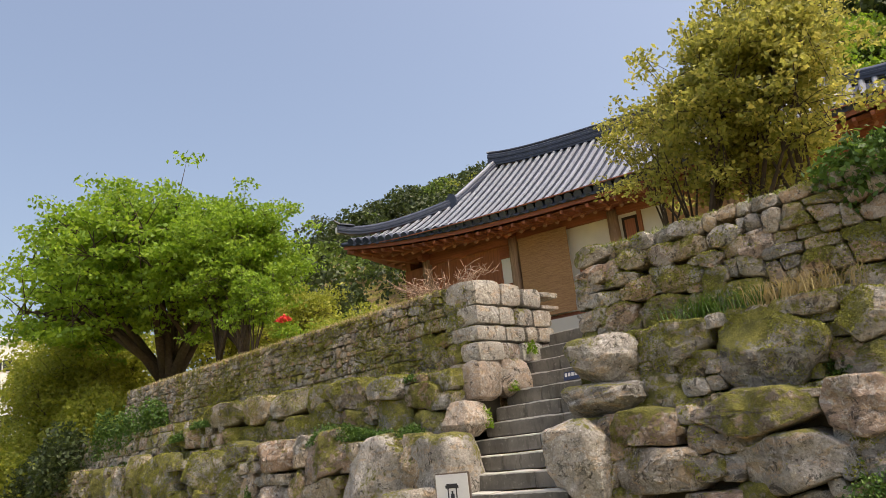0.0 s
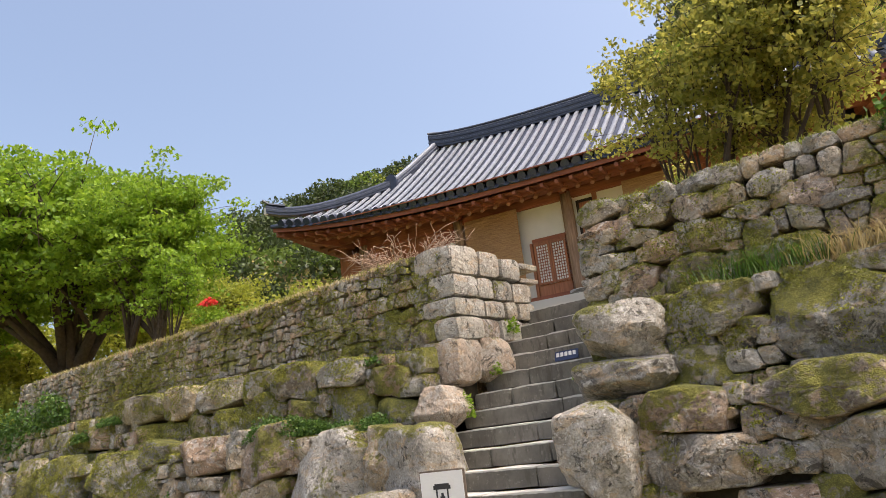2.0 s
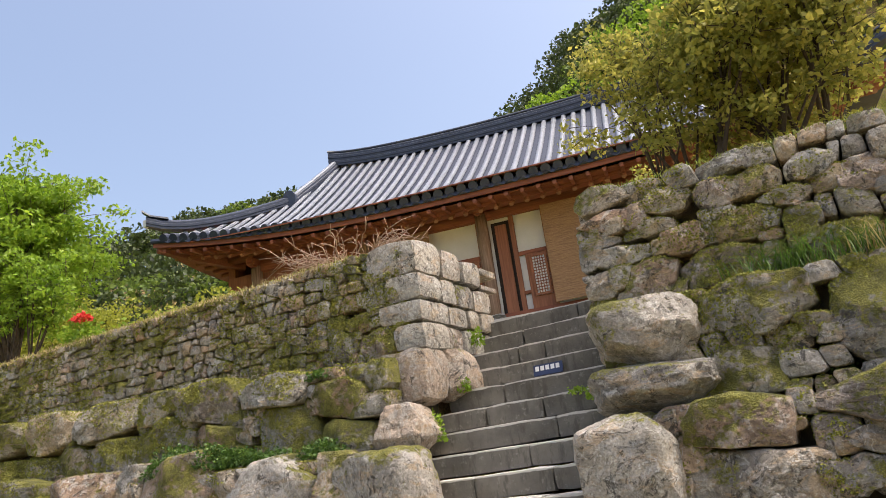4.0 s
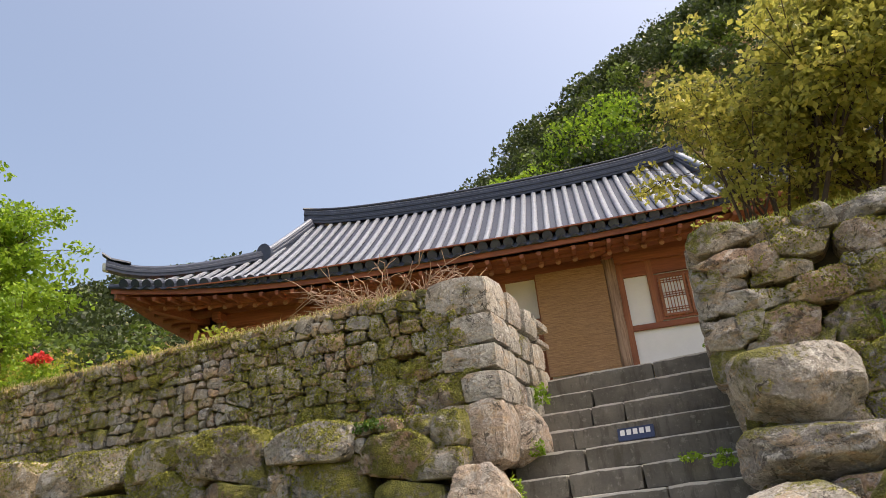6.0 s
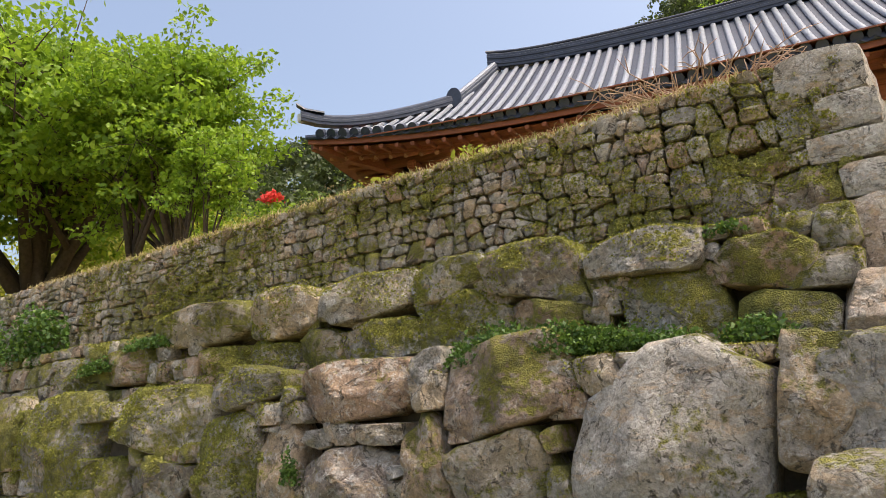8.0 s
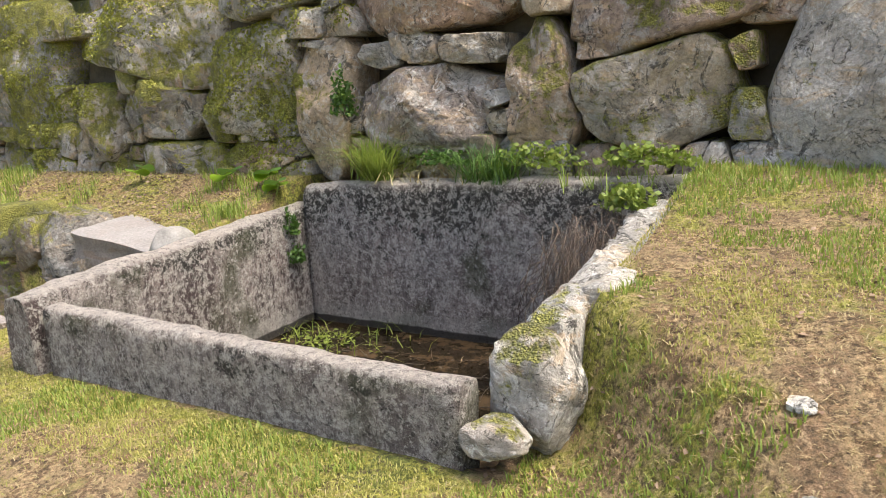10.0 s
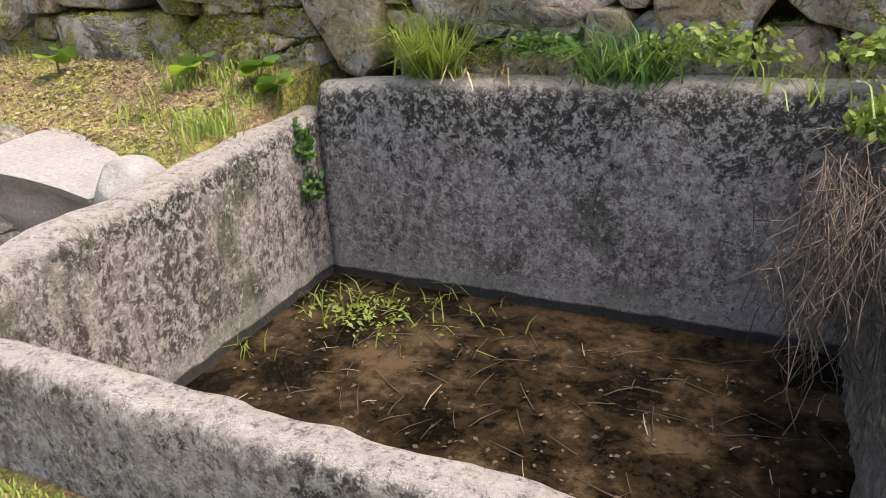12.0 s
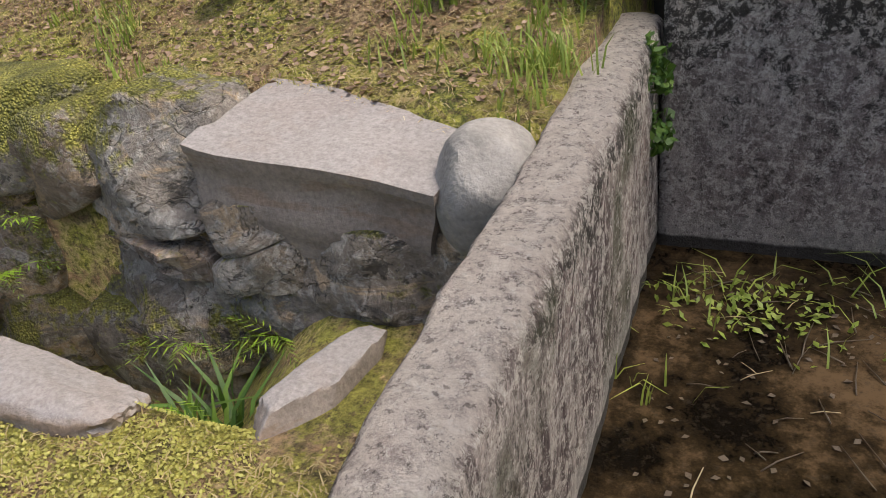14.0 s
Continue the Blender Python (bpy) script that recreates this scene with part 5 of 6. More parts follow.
lawn("bank_grass", 1500, -10.3, -8.0, 6.5, 6.98, 0.055, 0.008, GRASS, lambda u, v: True, "grass along the foot of the wall")


n = 5200
p = np.column_stack([rngv.uniform(-19, -8.3, n), 7.98 + rngv.uniform(0.0, 0.35, n), 3.86 + rngv.uniform(0, 0.03, n)])
tagged(new("wall_top_straw", blade_mesh("wall_top_straw", p, 0.07, 0.006, STRAW, rngv, 1.2)), "dry straw fringe along the wall's top", "grass", kind="stuff")
p = p[rngv.random(n) < 0.5] + np.array([0, 0.1, 0])
tagged(new("wall_top_grass", blade_mesh("wall_top_grass", p, 0.1, 0.007, GRASS, rngv, 0.8)), "thin grass along the wall's top", "grass", kind="stuff")
n = 2200
p = np.column_stack([rngv.uniform(-5.6, -1.5, n), 8.0 + rngv.uniform(0.0, 0.35, n), 3.77 + rngv.uniform(0, 0.03, n)])
tagged(new("wall_top_grass", blade_mesh("wall_top_grass", p, 0.05, 0.006, GRASS, rngv, 1.0)), "thin grass along the wall's top", "grass", kind="stuff")


def tuft(name, x, y, z, n, h, spread, mat, label, w=0.007, lean=0.9):
    a = rngv.normal(size=(n, 2)) * spread
    ob = new(name, blade_mesh(name, np.column_stack([a[:, 0], a[:, 1] * 0.6, np.zeros(n)]), h, w, mat, rngv, lean))
    ob.location = (x, y, z)
    return tagged(ob, label, "grass", "tufts of grass", kind="stuff")


tuft("grass_tuft", -12.05, 6.86, 0.54, 360, 0.36, 0.06, GRASS, "bright green tuft of long grass on the tank's rim", lean=1.5)
tuft("grass_tuft", -11.2, 6.86, 0.54, 260, 0.3, 0.085, HERB, "drooping tuft of long grass on the tank's rim", lean=1.8)
tuft("grass_tuft", -11.6, 6.92, 0.54, 60, 0.12, 0.2, STRAW, "drooping dry grass on the tank's rim", lean=1.6)
tuft("grass_tuft", -10.5, 6.86, 0.54, 110, 0.14, 0.2, GRASS, "loose grass on the tank's rim", lean=1.2)
tuft("grass_tuft", -12.45, 6.45, -0.46, 26, 0.12, 0.12, GRASS, "grass growing out of shallow water")
tuft("grass_tuft", -12.0, 6.5, -0.46, 34, 0.11, 0.25, GRASS, "grass growing out of shallow water", lean=1.4)
tuft("grass_tuft", -12.5, 5.95, -0.46, 12, 0.13, 0.05, GRASS, "grass growing out of shallow water")
tuft("grass_tuft", -13.62, 5.42, -0.5, 60, 0.26, 0.07, HERB, "long grass in the ditch", w=0.018)
tuft("grass_tuft", -12.88, 6.3, 0.36, 90, 0.12, 0.08, GRASS, "tall grass behind the tank's side slab")
tuft("grass_tuft", -13.1, 6.35, 0.38, 80, 0.08, 0.13, GRASS, "tall grass behind the tank's side slab")
for u, v, z in ((-4.0, 7.95, 2.62), (-3.5, 7.9, 2.6), (-3.1, 7.9, 2.6), (-2.7, 7.9, 2.62)):
    tuft("grass_tuft", u, v, z, 260, 0.3, 0.2, STRAW if u > -3.3 else HERB, "wiry grass tuft on a ledge of the wall", w=0.009, lean=1.2)


def herb(name, x, y, z, rx, ry, rz, n, size, mat, label, category="plant", group=""):
    p = rngv.normal(size=(n, 3))
    p /= np.linalg.norm(p, axis=1)[:, None]
    p *= rngv.uniform(0.3, 1.0, n)[:, None] ** 0.6
    lump = np.array([1 + 0.35 * noise.noise(Vector(q) * 2.3 + Vector((x * 3, y, z))) for q in p])
    p = p * lump[:, None] * np.array([rx, ry, rz])
    p[:, 2] = np.abs(p[:, 2]) if rz < 0.4 else p[:, 2]
    ob = new(name, leaf_mesh(name, p, size, mat, rngv, up=0.6))
    ob.location = (x, y, z)
    return tagged(ob, label, category, group, kind="stuff")


for x, y, z, rx, rz, n in ((-10.7, 7.3, 1.8, 0.3, 0.2, 500), (-10.3, 7.25, 1.82, 0.4, 0.3, 1100), (-9.8, 7.25, 1.8, 0.4, 0.27, 1100), (-9.4, 7.25, 1.8, 0.35, 0.2, 700), (-9.0, 7.3, 1.78, 0.3, 0.14, 350), (-8.4, 7.35, 1.76, 0.3, 0.18, 400)):
    herb("low_herb", x, y, z, rx, 0.16, rz, int(n * 1.9), 0.024, HERB, "bright green herbs on a ledge of the wall", "plant", "herbs on the wall")
for x, y, z, rx, rz, n in ((-15.3, 7.55, 2.5, 0.5, 0.16, 700), (-16.2, 7.5, 2.3, 0.5, 0.2, 600), (-8.55, 7.6, 2.55, 0.22, 0.1, 240), (-7.4, 7.9, 1.75, 0.1, 0.28, 200), (-7.4, 7.3, 1.2, 0.1, 0.2, 150), (-7.42, 9.1, 2.8, 0.1, 0.22, 180), (-5.75, 7.9, 1.9, 0.1, 0.14, 90), (-6.0, 8.2, 2.0, 0.12, 0.07, 60), (-5.7, 9.3, 3.1, 0.08, 0.2, 120), (-7.35, 8.5, 2.25, 0.08, 0.16, 120)):
    herb("wall_weed", x, y, z, rx, 0.1, rz, n, 0.03, FRESH if x > -8 else HERB, "small weed rooted between stones", "plant", "weeds in the joints")
for x, y, z, rx, rz, n in ((-3.9, 7.8, 1.72, 0.35, 0.16, 500), (-4.9, 7.85, 2.5, 0.25, 0.15, 300), (-2.6, 7.75, 1.75, 0.4, 0.25, 700), (-2.2, 7.05, 0.7, 0.4, 0.35, 900), (-3.6, 7.0, 0.45, 0.25, 0.15, 250)):
    herb("ledge_herb", x, y, z, rx, 0.2, rz, n, 0.028, HERB, "dull green herbs on a ledge of the wall", "plant", "herbs on the wall")
for x, y, z, rx, rz, n in ((-12.62, 6.6, 0.2, 0.07, 0.16, 160), (-12.6, 6.62, 0.0, 0.06, 0.14, 120), (-10.3, 6.62, 0.46, 0.16, 0.14, 260), (-10.25, 6.8, 0.66, 0.3, 0.12, 300), (-10.9, 6.86, 0.64, 0.3, 0.14, 240), (-11.55, 6.88, 0.64, 0.2, 0.1, 160), (-12.35, 6.95, 0.95, 0.09, 0.3, 260)):
    herb("ivy_clump", x, y, z, rx, 0.08, rz, int(n * 1.6), 0.024, HERB if x < -11 else GRASS, "leafy ivy clump on the tank", "plant", "ivy at the tank")
for x, y, z in ((-13.35, 6.72, 0.5), (-12.95, 6.74, 0.5), (-12.8, 6.66, 0.44), (-14.3, 6.75, 0.52)):
    stem_v, stem_f = tube([(0, 0, 0), (0.02, -0.03, 0.08), (0.03, -0.05, 0.14)], 0.006, 5)
    bat = tagged(holder("butterbur", (x, y, z - 0.05), rngv.uniform(0, 90)), "plant with large round green leaves under the wall", "plant", "round-leaved plants")
    part("stem", mesh_of("stem", stem_v, stem_f, GRASS), None, bat)
    for k in range(2):
        c = Vector((0.03 + rngv.uniform(-0.06, 0.06), -0.05 + rngv.uniform(-0.05, 0.05), 0.12 + 0.03 * k))
        r = rngv.uniform(0.07, 0.1)
        vs3 = [c] + [c + Vector((r * math.cos(w) * (1 - 0.35 * max(0, math.cos(w)) ** 8), r * math.sin(w), 0.02 * math.cos(2 * w) - 0.03 * math.sin(w))) for w in np.linspace(0, 2 * math.pi, 16, endpoint=False)]
        part("leaf", mesh_of("leaf", vs3, [(0, i, i % 16 + 1) for i in range(1, 17)], HERB if k else FRESH), None, bat)


def fern(x, y, z, turn, n=4, size=0.22):
    f = tagged(holder("fern", (x, y, z), turn), "small bright green fern rooted in a stone wall", "fern", "ferns along the ditch")
    for k in range(n):
        w = radians(-70 + 140 * k / max(1, n - 1)) + rngv.uniform(-0.2, 0.2)
        cs, sn = math.cos(w), math.sin(w)
        pts, quads = [], []
        for i in range(9):
            t = i / 8
            px = size * t
            pz = size * (0.5 * t - 0.45 * t * t)
            wd = 0.2 * size * (1 - t) * (0.4 + 0.6 * min(1, t * 5)) + 0.004
            for s in (-1, 1):
                o = len(pts)
                for dx, dy in ((0, 0), (0.012, wd * 0.5), (0.035, wd), (0.02, wd * 0.5)):
                    lx, ly = px + dx, s * dy
                    pts.append((sn * lx - cs * ly, -cs * lx - sn * ly, pz - abs(dy) * 0.2))
                quads.append((o, o + 1, o + 2, o + 3))
        part("frond", mesh_of("frond", pts, quads, FRESH), None, f)


for x, y, z, w, n, s in ((-13.85, 5.62, -0.3, 0, 4, 0.22), (-14.55, 5.6, -0.12, 20, 6, 0.3), (-13.48, 5.62, -0.2, -20, 4, 0.2), (-13.78, 5.4, -0.34, 10, 5, 0.24), (-14.35, 5.62, 0.1, 0, 4, 0.2), (-15.1, 5.6, -0.2, 0, 5, 0.3)):
    fern(x, y, z, w, n, s)


p = []
while len(p) < 26000:
    u, v = rngv.uniform(-15.5, -12.78), rngv.uniform(4.3, 5.25)
    if noise.noise(Vector((u * 2.2, v * 2.2, 12))) + 0.6 * noise.noise(Vector((u * 7, v * 7, 3))) > rngv.uniform(-0.5, 0.2):
        p.append((u, v, ground_z(u, v) + 0.006))
tagged(new("ground_moss", leaf_mesh("ground_moss", p, 0.0075, TURF, rngv, up=1.6, long=1.4)), "yellow-green moss cushions on the lawn", "moss", kind="stuff")
n = 3200
p = []
while len(p) < n:
    u, v = (rngv.uniform(-16, -12.9), rngv.uniform(6.1, 6.95)) if rngv.random() < 0.85 else (rngv.uniform(-10.2, -8.2), rngv.uniform(4.6, 6.8))
    p.append((u, v, ground_z(u, v) + 0.006))
LITTER = leaf_material("dry_leaf_litter", (0.10, 0.065, 0.04), (0.22, 0.14, 0.085), (0.40, 0.29, 0.19), 0.1)
tagged(new("fallen_leaves", leaf_mesh("fallen_leaves", p, 0.018, LITTER, rngv, up=3.0, long=1.6)), "brown fallen leaves scattered on the grass", "litter", kind="stuff")

# sticks and leaves lying in the tank
def stick(x, y, z, length, turn, r, mat, label, name="stick"):
    v, f = tube([(-length / 2, 0, 0), (-length * 0.1, 0.02 * length, 0.004), (length / 2, -0.02 * length, 0.0)], [r, r, r * 0.6], 5)
    ob = new(name, mesh_of(name, v, f, mat))
    ob.matrix_basis = pose(x, y, z, 0, 0, turn)
    return tagged(ob, label, "stick", "litter in the tank")


DRYSTICK = simple("dry_straw_stick", (0.34, 0.27, 0.16), 0.8, 0.3, 30)
DARKSTICK = simple("wet_dark_stick", (0.06, 0.045, 0.03), 0.5, 0.3, 30)
for k in range(170):
    pale = rngv.random() < 0.14
    stick(rngv.uniform(-12.45, -10.3), rngv.uniform(5.1, 6.6), -0.444, rngv.uniform(0.04, 0.15) * (1.0 if pale else 1.3), rngv.uniform(0, 180), rngv.uniform(0.0011, 0.0024), DRYSTICK if pale else DARKSTICK,
          "pale dry straw floating in the tank" if pale else "dark wet twig lying in the tank")
n = 380
p = np.column_stack([rngv.uniform(-12.5, -10.3, n), rngv.uniform(5.05, 6.62, n), np.full(n, -0.446)])
tagged(new("leaf_litter", leaf_mesh("leaf_litter", p, 0.015, simple("brown_leaf_litter", (0.06, 0.043, 0.026), 0.7, 0.6, 40), rngv, up=6.0, long=1.5)), "brown leaf litter on the tank's water", "litter", kind="stuff")
n = 260
p = np.column_stack([rngv.normal(-12.25, 0.16, n), rngv.normal(6.42, 0.1, n), np.full(n, -0.44)])
p = p[(p[:, 1] < 6.63) & (p[:, 0] > -12.58)]
tagged(new("water_weed", leaf_mesh("water_weed", p, 0.014, GRASS, rngv, up=2.0, long=2.4)), "green weed in a corner of the tank", "plant", kind="stuff")


# roots hanging in the tank's far corner
lumps = []
for _ in range(190):
    x, y = rngv.uniform(-10.5, -10.28), rngv.uniform(5.9, 6.7)
    q = Vector((x, y, rngv.uniform(0.3, 0.5)))
    path = [q]
    for k in range(6):
        q = q + Vector((rngv.normal() * 0.04 - 0.004, rngv.normal() * 0.03 - 0.008, -rngv.uniform(0.0, 0.14)))
        path.append(Vector((q.x, min(q.y, 6.72), max(q.z, -0.45))))
    lumps.append(tube(path, 0.0017, 4))
tagged(new("hanging_roots", mesh_of("hanging_roots", *joined(lumps), simple("grey_brown_roots", (0.11, 0.08, 0.058), 0.9, 0.4, 30))), "tangle of thin dry roots hanging in a tank's corner", "roots", kind="stuff")

# ---- trees ----
def tree(name, base, fork, crown, limbs, leaves, size, mat, label, seed, trunk_r=0.16, clump=0.45, stems=1, bark=None, flat=0.5):
    """A tree: tapered trunk and limbs, and a crown of many leaves in clumps round the twigs. crown: centre and radii."""
    rng = np.random.default_rng(seed)
    root = tagged(holder(name, base), label, "tree")
    cx, cy, cz, rx, ry, rz = crown
    lumps, ends = [], []
    for s in range(stems):
        lean = Vector((rng.uniform(-1, 1) * 0.35 * (stems - 1), rng.uniform(-1, 1) * 0.2 * (stems - 1), 0))
        start = Vector((0.12 * s, 0.05 * s, -0.2))
        top = Vector((cx * 0.35, cy * 0.35, fork)) + lean
        mid = start.lerp(top, 0.5) + Vector((rng.uniform(-0.15, 0.15), rng.uniform(-0.1, 0.1), 0))
        lumps.append(tube([start, mid, top], [trunk_r * 1.25, trunk_r, trunk_r * 0.8], 9))
        nodes = []
        for k in range(limbs // stems):
            d = Vector(rng.normal(size=3)).normalized()
            if d.z < -0.3:
                d.z = -d.z
            q = Vector((cx + d.x * rx, cy + d.y * ry, cz + d.z * rz)) * 1.0
            q = Vector((cx, cy, cz)).lerp(q, rng.uniform(0.5, 0.92))
            a, thick = top + Vector((0, 0, rng.uniform(-0.2, 0.4) * fork * 0.3)), 0.55
            if k >= 6:
                a, thick = min(nodes, key=lambda n: (n - q.lerp(top, 0.35)).length), 0.26
            m1 = a.lerp(q, 0.45) + Vector((rng.uniform(-0.2, 0.2), rng.uniform(-0.2, 0.2), rng.uniform(0.05, 0.4))) * rx * 0.35
            bend = a.lerp(m1, 0.5) + Vector((0, 0, 0.06))
            lumps.append(tube([a, bend, m1, q], [trunk_r * thick, trunk_r * thick * 0.72, trunk_r * thick * 0.42, trunk_r * 0.05], 7))
            if k < 6:
                nodes += [bend, m1, m1.lerp(q, 0.4), m1.lerp(q, 0.7)]
            for f in (0.35, 0.6, 0.8, 0.95, 1.0):
                p = m1.lerp(q, f)
                for _ in range(2):
                    e = p + Vector(rng.normal(size=3)) * min(rx * 0.2, 0.55)
                    lumps.append(tube([p, p.lerp(e, 0.5) + Vector((0, 0, 0.03)), e], [trunk_r * 0.07, trunk_r * 0.05, 0.006], 4))
                    ends.append(e)
    part("trunk", mesh_of("trunk", *joined(lumps), bark or BARK), None, root)
    ends = np.array([tuple(e) for e in ends])
    pick_end = ends[rng.integers(0, len(ends), leaves)]
    off = rng.normal(size=(leaves, 3))
    off *= (rng.random(leaves) ** 0.45 / np.linalg.norm(off, axis=1))[:, None] * 1.7 * clump * np.array([1, 1, flat])
    part("crown", leaf_mesh("crown", pick_end + off, size, mat, rng, up=0.8), None, root)
    return root


tree("broad_tree", (-24.5, 11.2, 2.6), 2.0, (-1.2, -0.4, 5.0, 6.6, 4.8, 3.7), 120, 74000, 0.11, FRESH, "broad spreading tree in fresh green leaf behind the wall", 61, 0.34, 0.4, 2, flat=0.28)
tree("young_tree", (-19.6, 10.8, 3.3), 1.3, (-0.2, 0.2, 3.8, 2.1, 1.9, 2.3), 66, 42000, 0.075, FRESH, "young tree in bright green leaf behind the wall", 62, 0.12, 0.26, 3, flat=0.4)
tree("sapling", (-17.6, 9.9, 3.4), 0.8, (0.3, 0.1, 2.2, 0.9, 0.7, 1.2), 26, 5200, 0.055, FRESH, "airy sapling with sparse young leaves behind the wall", 63, 0.05, 0.1, 2)
tree("layered_tree", (-29.5, 19.0, 3.2), 2.4, (0, 0, 4.4, 2.8, 2.4, 1.2), 26, 15000, 0.09, LIME_LEAF, "layered tree in yellow-green spring leaf", 64, 0.16, 0.4, 1)
tree("layered_tree", (-33.0, 17.0, 2.5), 2.5, (0, 0, 4.6, 3.6, 3.0, 2.2), 26, 13000, 0.11, LIME_LEAF, "round tree in yellow-green spring leaf", 65, 0.16, 0.45, 1)
tree("layered_tree", (-36.0, 12.0, 1.5), 2.2, (0, 0, 4.8, 4.8, 3.4, 2.8), 40, 26000, 0.12, LIME_LEAF, "round tree in yellow-green spring leaf", 68, 0.18, 0.5, 1)
tree("layered_tree", (-30.5, 9.8, 1.8), 1.2, (0, 0, 2.9, 2.6, 2.0, 1.7), 34, 18000, 0.09, LIME_LEAF, "low tree in yellow-green spring leaf", 69, 0.12, 0.36, 2)
tree("bronze_tree", (-4.2, 10.2, 3.3), 0.3, (0.6, -0.2, 2.0, 1.4, 1.4, 2.3), 60, 38000, 0.05, OLIVE, "dense tree with bronze and olive leaves above the wall", 66, 0.08, 0.15, 3)
tree("bronze_tree", (-5.0, 9.9, 3.3), 0.6, (-0.1, -0.2, 2.0, 0.9, 0.7, 1.3), 16, 5000, 0.045, OLIVE, "airy side branches of a bronze-leaved tree", 67, 0.04, 0.12, 2)


def bush(name, x, y, z, rx, ry, rz, n, size, mat, label, group=""):
    return herb(name, x, y, z, rx, ry, rz, n, size, mat, label, "bush", group)


for x, y, z, rx, rz, n, mat in ((-11.5, 9.3, 4.0, 1.0, 0.45, 1600, LIME_LEAF), (-13.0, 9.4, 4.0, 0.9, 0.5, 1500, LIME_LEAF), (-14.6, 10.4, 4.0, 1.1, 0.8, 2200, FRESH), (-16.2, 11.2, 4.0, 1.3, 0.9, 2600, FRESH), (-17.0, 13.0, 4.5, 1.6, 1.2, 3000, WOODS_MID), (-20.0, 15.0, 4.5, 2.0, 1.5, 3600, WOODS_MID), (-18.6, 12.2, 4.0, 1.2, 0.8, 2000, FRESH)):
    bush("shrub", x, y, z, rx, 0.6, rz, n, 0.055, mat, "loose green shrub along the top of the wall", "shrubs above the wall")
for x, y, z, rx, rz, n, mat in ((-24.0, 8.6, 2.9, 1.7, 1.5, 5000, LIME_LEAF), (-26.5, 6.8, 1.2, 2.0, 1.8, 5000, LIME_LEAF), (-28.5, 7.5, 1.4, 2.4, 2.2, 6000, LIME_LEAF), (-33, 6.5, 1.2, 3.0, 2.2, 6000, LIME_LEAF), (-22.6, 7.2, 1.9, 1.1, 1.4, 3600, WOODS), (-25.5, 9.0, 3.0, 2.2, 1.6, 4500, LIME_LEAF), (-27.5, 6.0, 0.3, 2.0, 0.9, 3000, WOODS), (-38, 10, 2.5, 3.5, 3.0, 6000, WOODS_MID), (-31, 9.2, 3.0, 2.6, 1.9, 6000, LIME_LEAF), (-30, 7.6, 2.2, 2.2, 1.8, 5000, LIME_LEAF), (-25.0, 7.6, 1.6, 1.6, 1.3, 4500, WOODS), (-45, 9, 2.0, 4, 2.6, 5000, LIME_LEAF)):
    bush("hedge_bush", x, y, z, rx, rx * 0.7, rz, n, 0.09, mat, "overgrown yellow-green bush beyond the wall's end", "bushes beyond the wall")
for x, z, rx, rz, n in ((-18.2, 2.9, 0.8, 0.6, 1800), (-19.6, 2.6, 1.0, 0.8, 2600), (-21.0, 2.5, 1.0, 1.0, 2800), (-19.0, 1.5, 1.2, 0.6, 2000)):
    herb("ivy", x, 7.8 - 0.2 * (3 - z), z, rx, 0.22, rz, n, 0.05, HERB, "dark ivy hanging over the stone wall", "ivy", "ivy on the wall")
herb("ivy", -1.9, 8.2, 3.75, 0.85, 0.35, 0.45, 2600, 0.055, HERB, "glossy green ivy over the wall's top", "ivy", "ivy on the wall")
azalea = herb("red_azalea", -15.65, 9.95, 4.95, 0.2, 0.2, 0.13, 150, 0.055, RED_BLOOM, "azalea in red blossom above the wall", "flower")
herb("azalea_leaves", -15.75, 10.05, 4.6, 0.5, 0.35, 0.35, 500, 0.05, FRESH, "green azalea shrub under red blossom", "bush")


def dry_shrub(x, y, z, n, spread, height, seed):
    rng = np.random.default_rng(seed)
    lumps = []
    for _ in range(n):
        w = rng.uniform(0, 2 * math.pi)
        d = Vector((math.cos(w), math.sin(w) * 0.5, 0))
        L = rng.uniform(0.5, 1.0)
        p = Vector((rng.normal() * 0.08, rng.normal() * 0.05, 0))
        path = [p]
        for k in range(1, 7):
            t = k / 6
            path.append(p + d * (spread * L * t) + Vector((rng.normal() * 0.03, rng.normal() * 0.03, height * L * (1.5 * t - rng.uniform(0.6, 1.05) * t * t) + rng.normal() * 0.02)))
        lumps.append(tube(path, [0.011, 0.01, 0.009, 0.008, 0.006, 0.005, 0.003], 5))
        for k in (2, 3, 4, 5):
            if rng.random() < 0.75:
                e = path[k] + Vector((rng.normal() * 0.13, rng.normal() * 0.1, rng.uniform(-0.05, 0.2)))
                lumps.append(tube([path[k], path[k].lerp(e, 0.5) + Vector((0, 0, 0.02)), e], [0.006, 0.005, 0.002], 4))
    ob = new("dry_shrub", mesh_of("dry_shrub", *joined(lumps), TWIG))
    ob.location = (x, y, z)
    return tagged(ob, "leafless shrub of arching pale twigs on the wall's end", "shrub")


dry_shrub(-8.85, 8.75, 3.8, 85, 1.2, 0.75, 71)


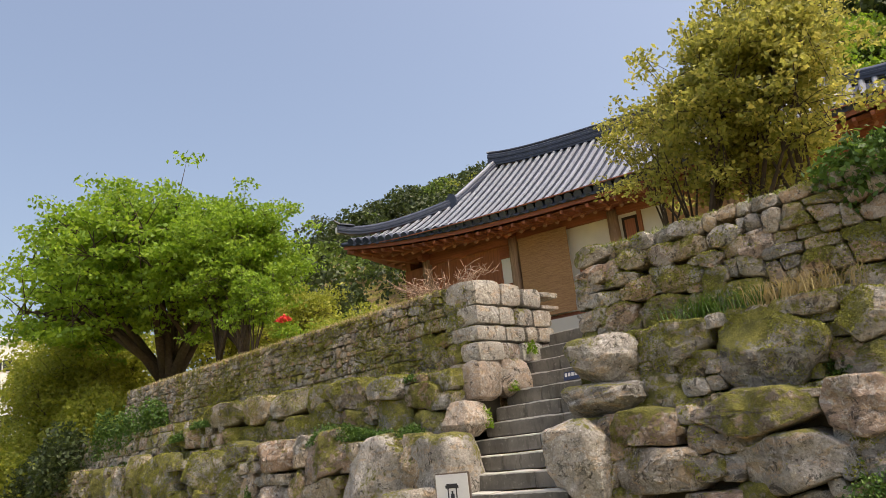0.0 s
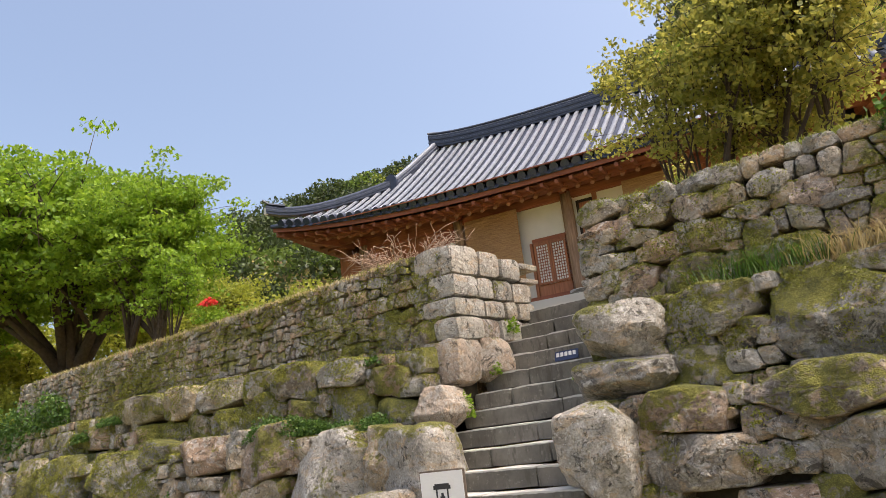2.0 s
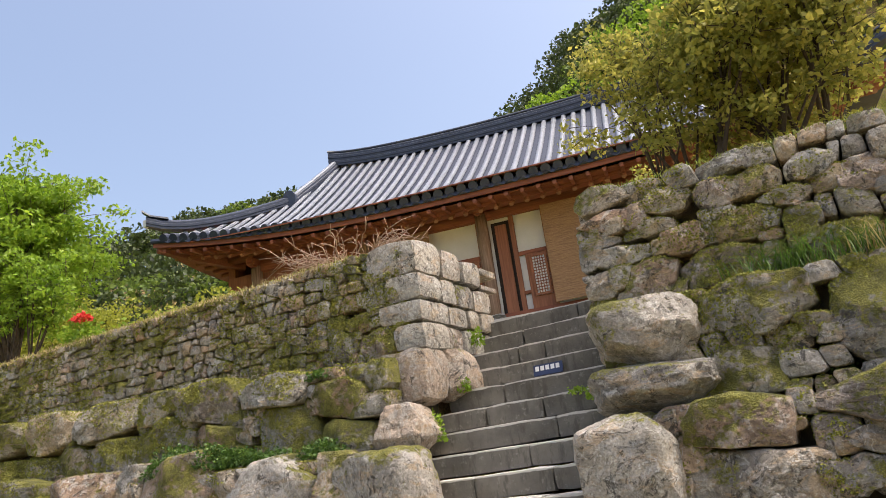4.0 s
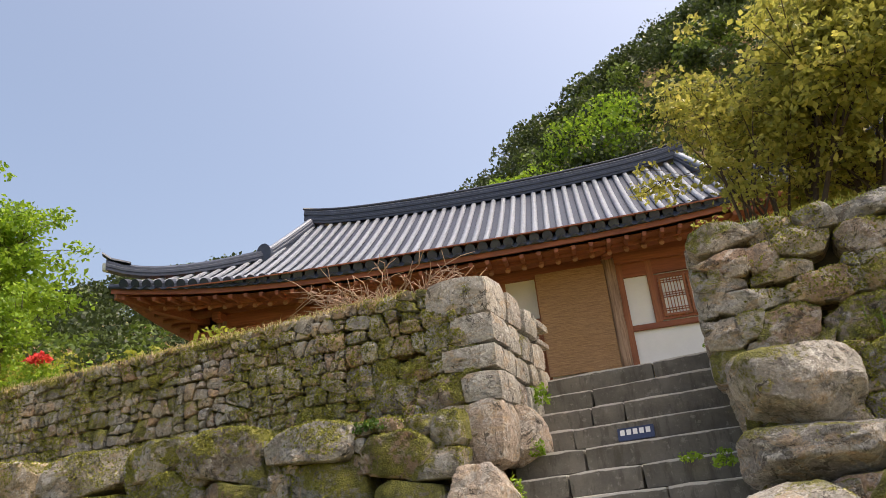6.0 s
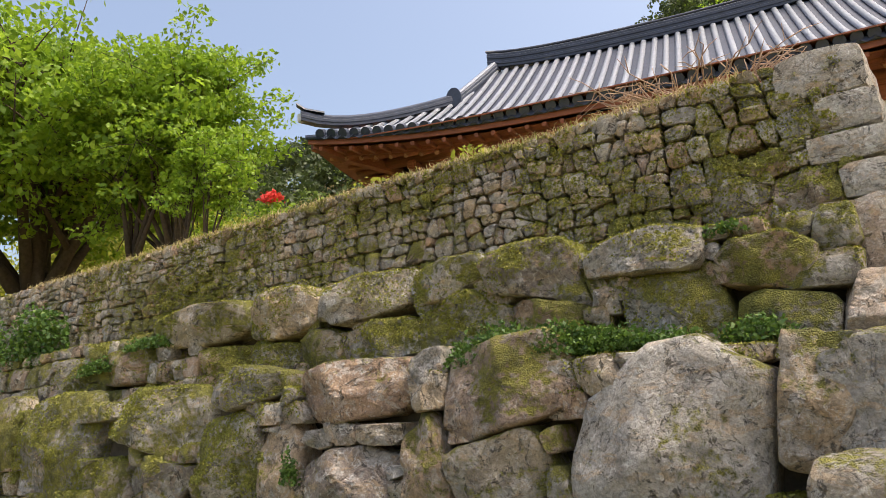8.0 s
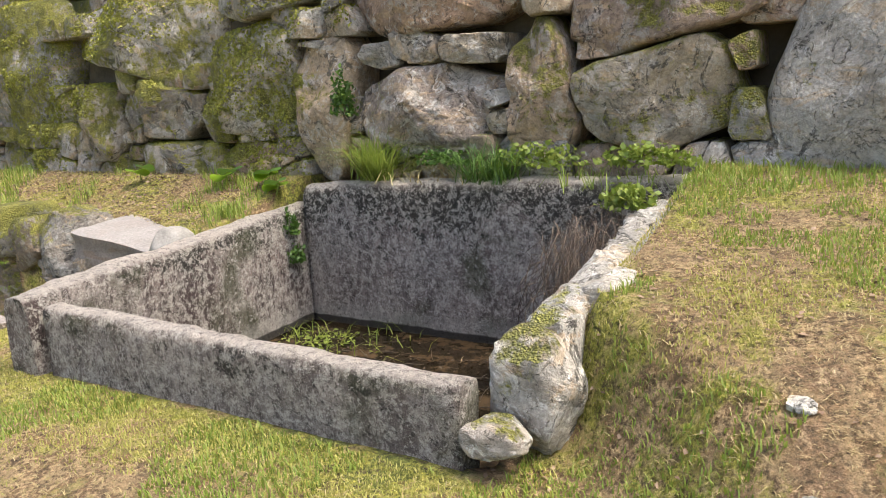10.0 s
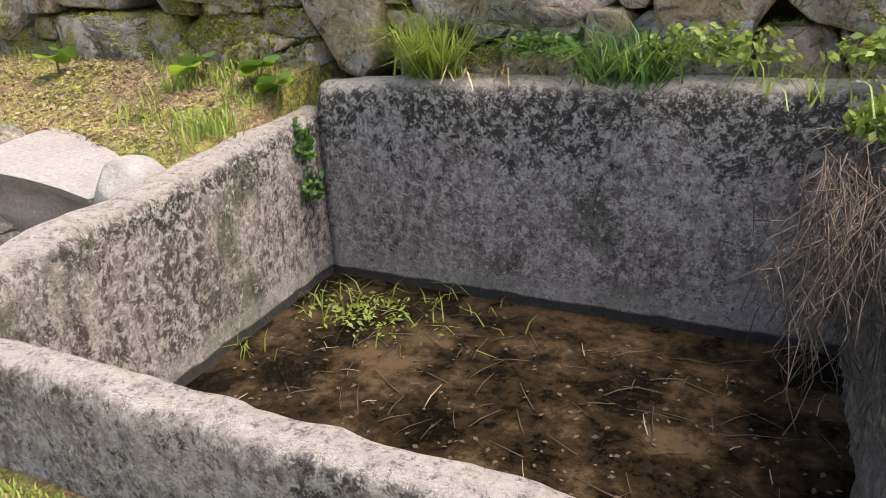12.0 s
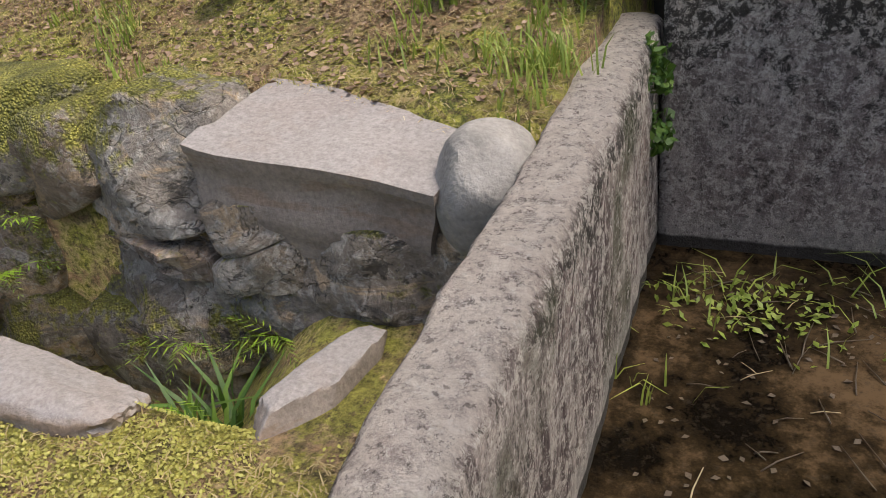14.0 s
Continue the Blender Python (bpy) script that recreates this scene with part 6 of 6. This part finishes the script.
# ---- wooded hills ----
def woods(name, count, where, rad, mat, label, seed, per=330, size=0.3):
    rng = np.random.default_rng(seed)
    pts = []
    for _ in range(count):
        az, r = where(rng)
        x, y = -5 - r * math.sin(radians(az)), 1.5 + r * math.cos(radians(az))
        R = rad * rng.uniform(0.7, 1.3)
        z = ground_z(x, y) + R * 0.75
        for _ in range(5):
            d = rng.normal(size=3)
            d /= np.linalg.norm(d)
            d[2] = abs(d[2]) * 0.9
            c = np.array([x, y, z]) + d * R * 0.55
            q = rng.normal(size=(per // 5, 3))
            q /= np.linalg.norm(q, axis=1)[:, None]
            q[:, 2] = np.where(q[:, 2] < -0.3, -q[:, 2], q[:, 2])
            pts.append(c + q * R * 0.62 * rng.uniform(0.8, 1.05, (per // 5, 1)))
    p = np.concatenate(pts)
    return tagged(new(name, leaf_mesh(name, p, size, mat, rng, up=0.7, long=1.3)), label, "forest", kind="stuff")


woods("dark_woods", 620, lambda g: (g.uniform(-40, 60), 34 + 46 * math.sqrt(g.random())), 2.3, WOODS, "dark evergreen wood on the hillside", 81)
woods("mixed_woods", 120, lambda g: (g.uniform(-30, 58), 36 + 44 * math.sqrt(g.random())), 2.1, WOODS_MID, "mid-green trees in the hillside wood", 82)
woods("bright_woods", 26, lambda g: (g.uniform(5, 16), g.uniform(44, 58)), 2.6, FRESH, "bright green crowns in the hillside wood", 83, 700, 0.24)
woods("bright_woods", 12, lambda g: (g.uniform(36, 44), g.uniform(66, 78)), 2.2, LIME_LEAF, "yellow-green crowns on the far ridge", 84, 400, 0.28)

# ---- far white building ----
far = tagged(holder("white_building", (-62, 15.0, 0.0)), "plain white two-storey building far beyond the trees", "building")
WHITE = simple("white_render", (0.72, 0.73, 0.74), 0.8, 0.05, 1.0)
GLASS = simple("dark_window_glass", (0.03, 0.035, 0.04), 0.15, 0.2, 2.0)
part("wall", box_bm(-5, 2, -12, 2.2, -0.5, 12.3, 0.05), WHITE, far)
part("roof", box_bm(-5.2, 2.2, -12.2, 2.4, 12.3, 12.6, 0.03), WHITE, far)
for zf in (8.2, 10.2, 6.2):
    for y in (-9.5, -6.5, -3.5, 0.2):
        w = part("window", box_bm(1.98, 2.06, y - 0.95, y + 0.95, zf, zf + 0.8), GLASS, far)
        for q in (-0.95, -0.32, 0.32, 0.92):
            part("frame", box_bm(2.04, 2.1, y + q - 0.03, y + q + 0.03, zf, zf + 0.8), WHITE, w)

# ---- signs ----
sign = tagged(holder("pictogram_sign", (-6.5, 6.25, 0.0), 10), "white square sign with a dark bell-house pictogram on a post", "sign")
SIGNFRAME = simple("brown_sign_frame", (0.16, 0.12, 0.09), 0.6, 0.15)
SIGNWHITE = simple("white_sign_board", (0.78, 0.78, 0.77), 0.5, 0.03)
SIGNINK = simple("dark_sign_ink", (0.03, 0.03, 0.035), 0.6, 0.1)
part("frame", box_bm(-0.24, 0.24, -0.015, 0.015, 0.73, 1.26, 0.008), SIGNFRAME, sign)
board = part("board", box_bm(-0.225, 0.225, -0.022, -0.012, 0.745, 1.245), SIGNWHITE, sign)
for a, b, c, d in ((-0.09, 0.09, 1.09, 1.125), (-0.075, 0.075, 1.125, 1.14), (-0.065, -0.05, 0.93, 1.09), (0.05, 0.065, 0.93, 1.09), (-0.025, 0.025, 0.98, 1.03), (-0.035, 0.035, 0.93, 0.98), (-0.012, 0.012, 1.03, 1.06), (-0.16, 0.16, 0.83, 0.87), (-0.12, 0.12, 0.78, 0.805)):
    part("mark", box_bm(a, b, -0.026, -0.021, c, d), SIGNINK, board)
v, f = tube([(0, 0.03, 0.0), (0, 0.03, 0.9)], 0.022, 10)
part("post", mesh_of("post", v, f, SIGNFRAME), None, sign)
plate = tagged(holder("step_sign", (-6.52, 8.83, 2.29), 0), "small dark blue notice plate with white lettering leaning on a step", "sign")
plate.matrix_basis = pose(-6.5, 8.80, 2.29, -12, 0, 0)
NAVY = simple("navy_plate", (0.03, 0.045, 0.11), 0.4, 0.1)
pl = part("plate", box_bm(-0.165, 0.165, -0.008, 0.008, 0.0, 0.12, 0.004), NAVY, plate)
for k in range(5):
    part("letter_bar", box_bm(-0.14 + 0.058 * k, -0.1 + 0.058 * k, -0.012, -0.007, 0.05, 0.1), SIGNWHITE, pl)
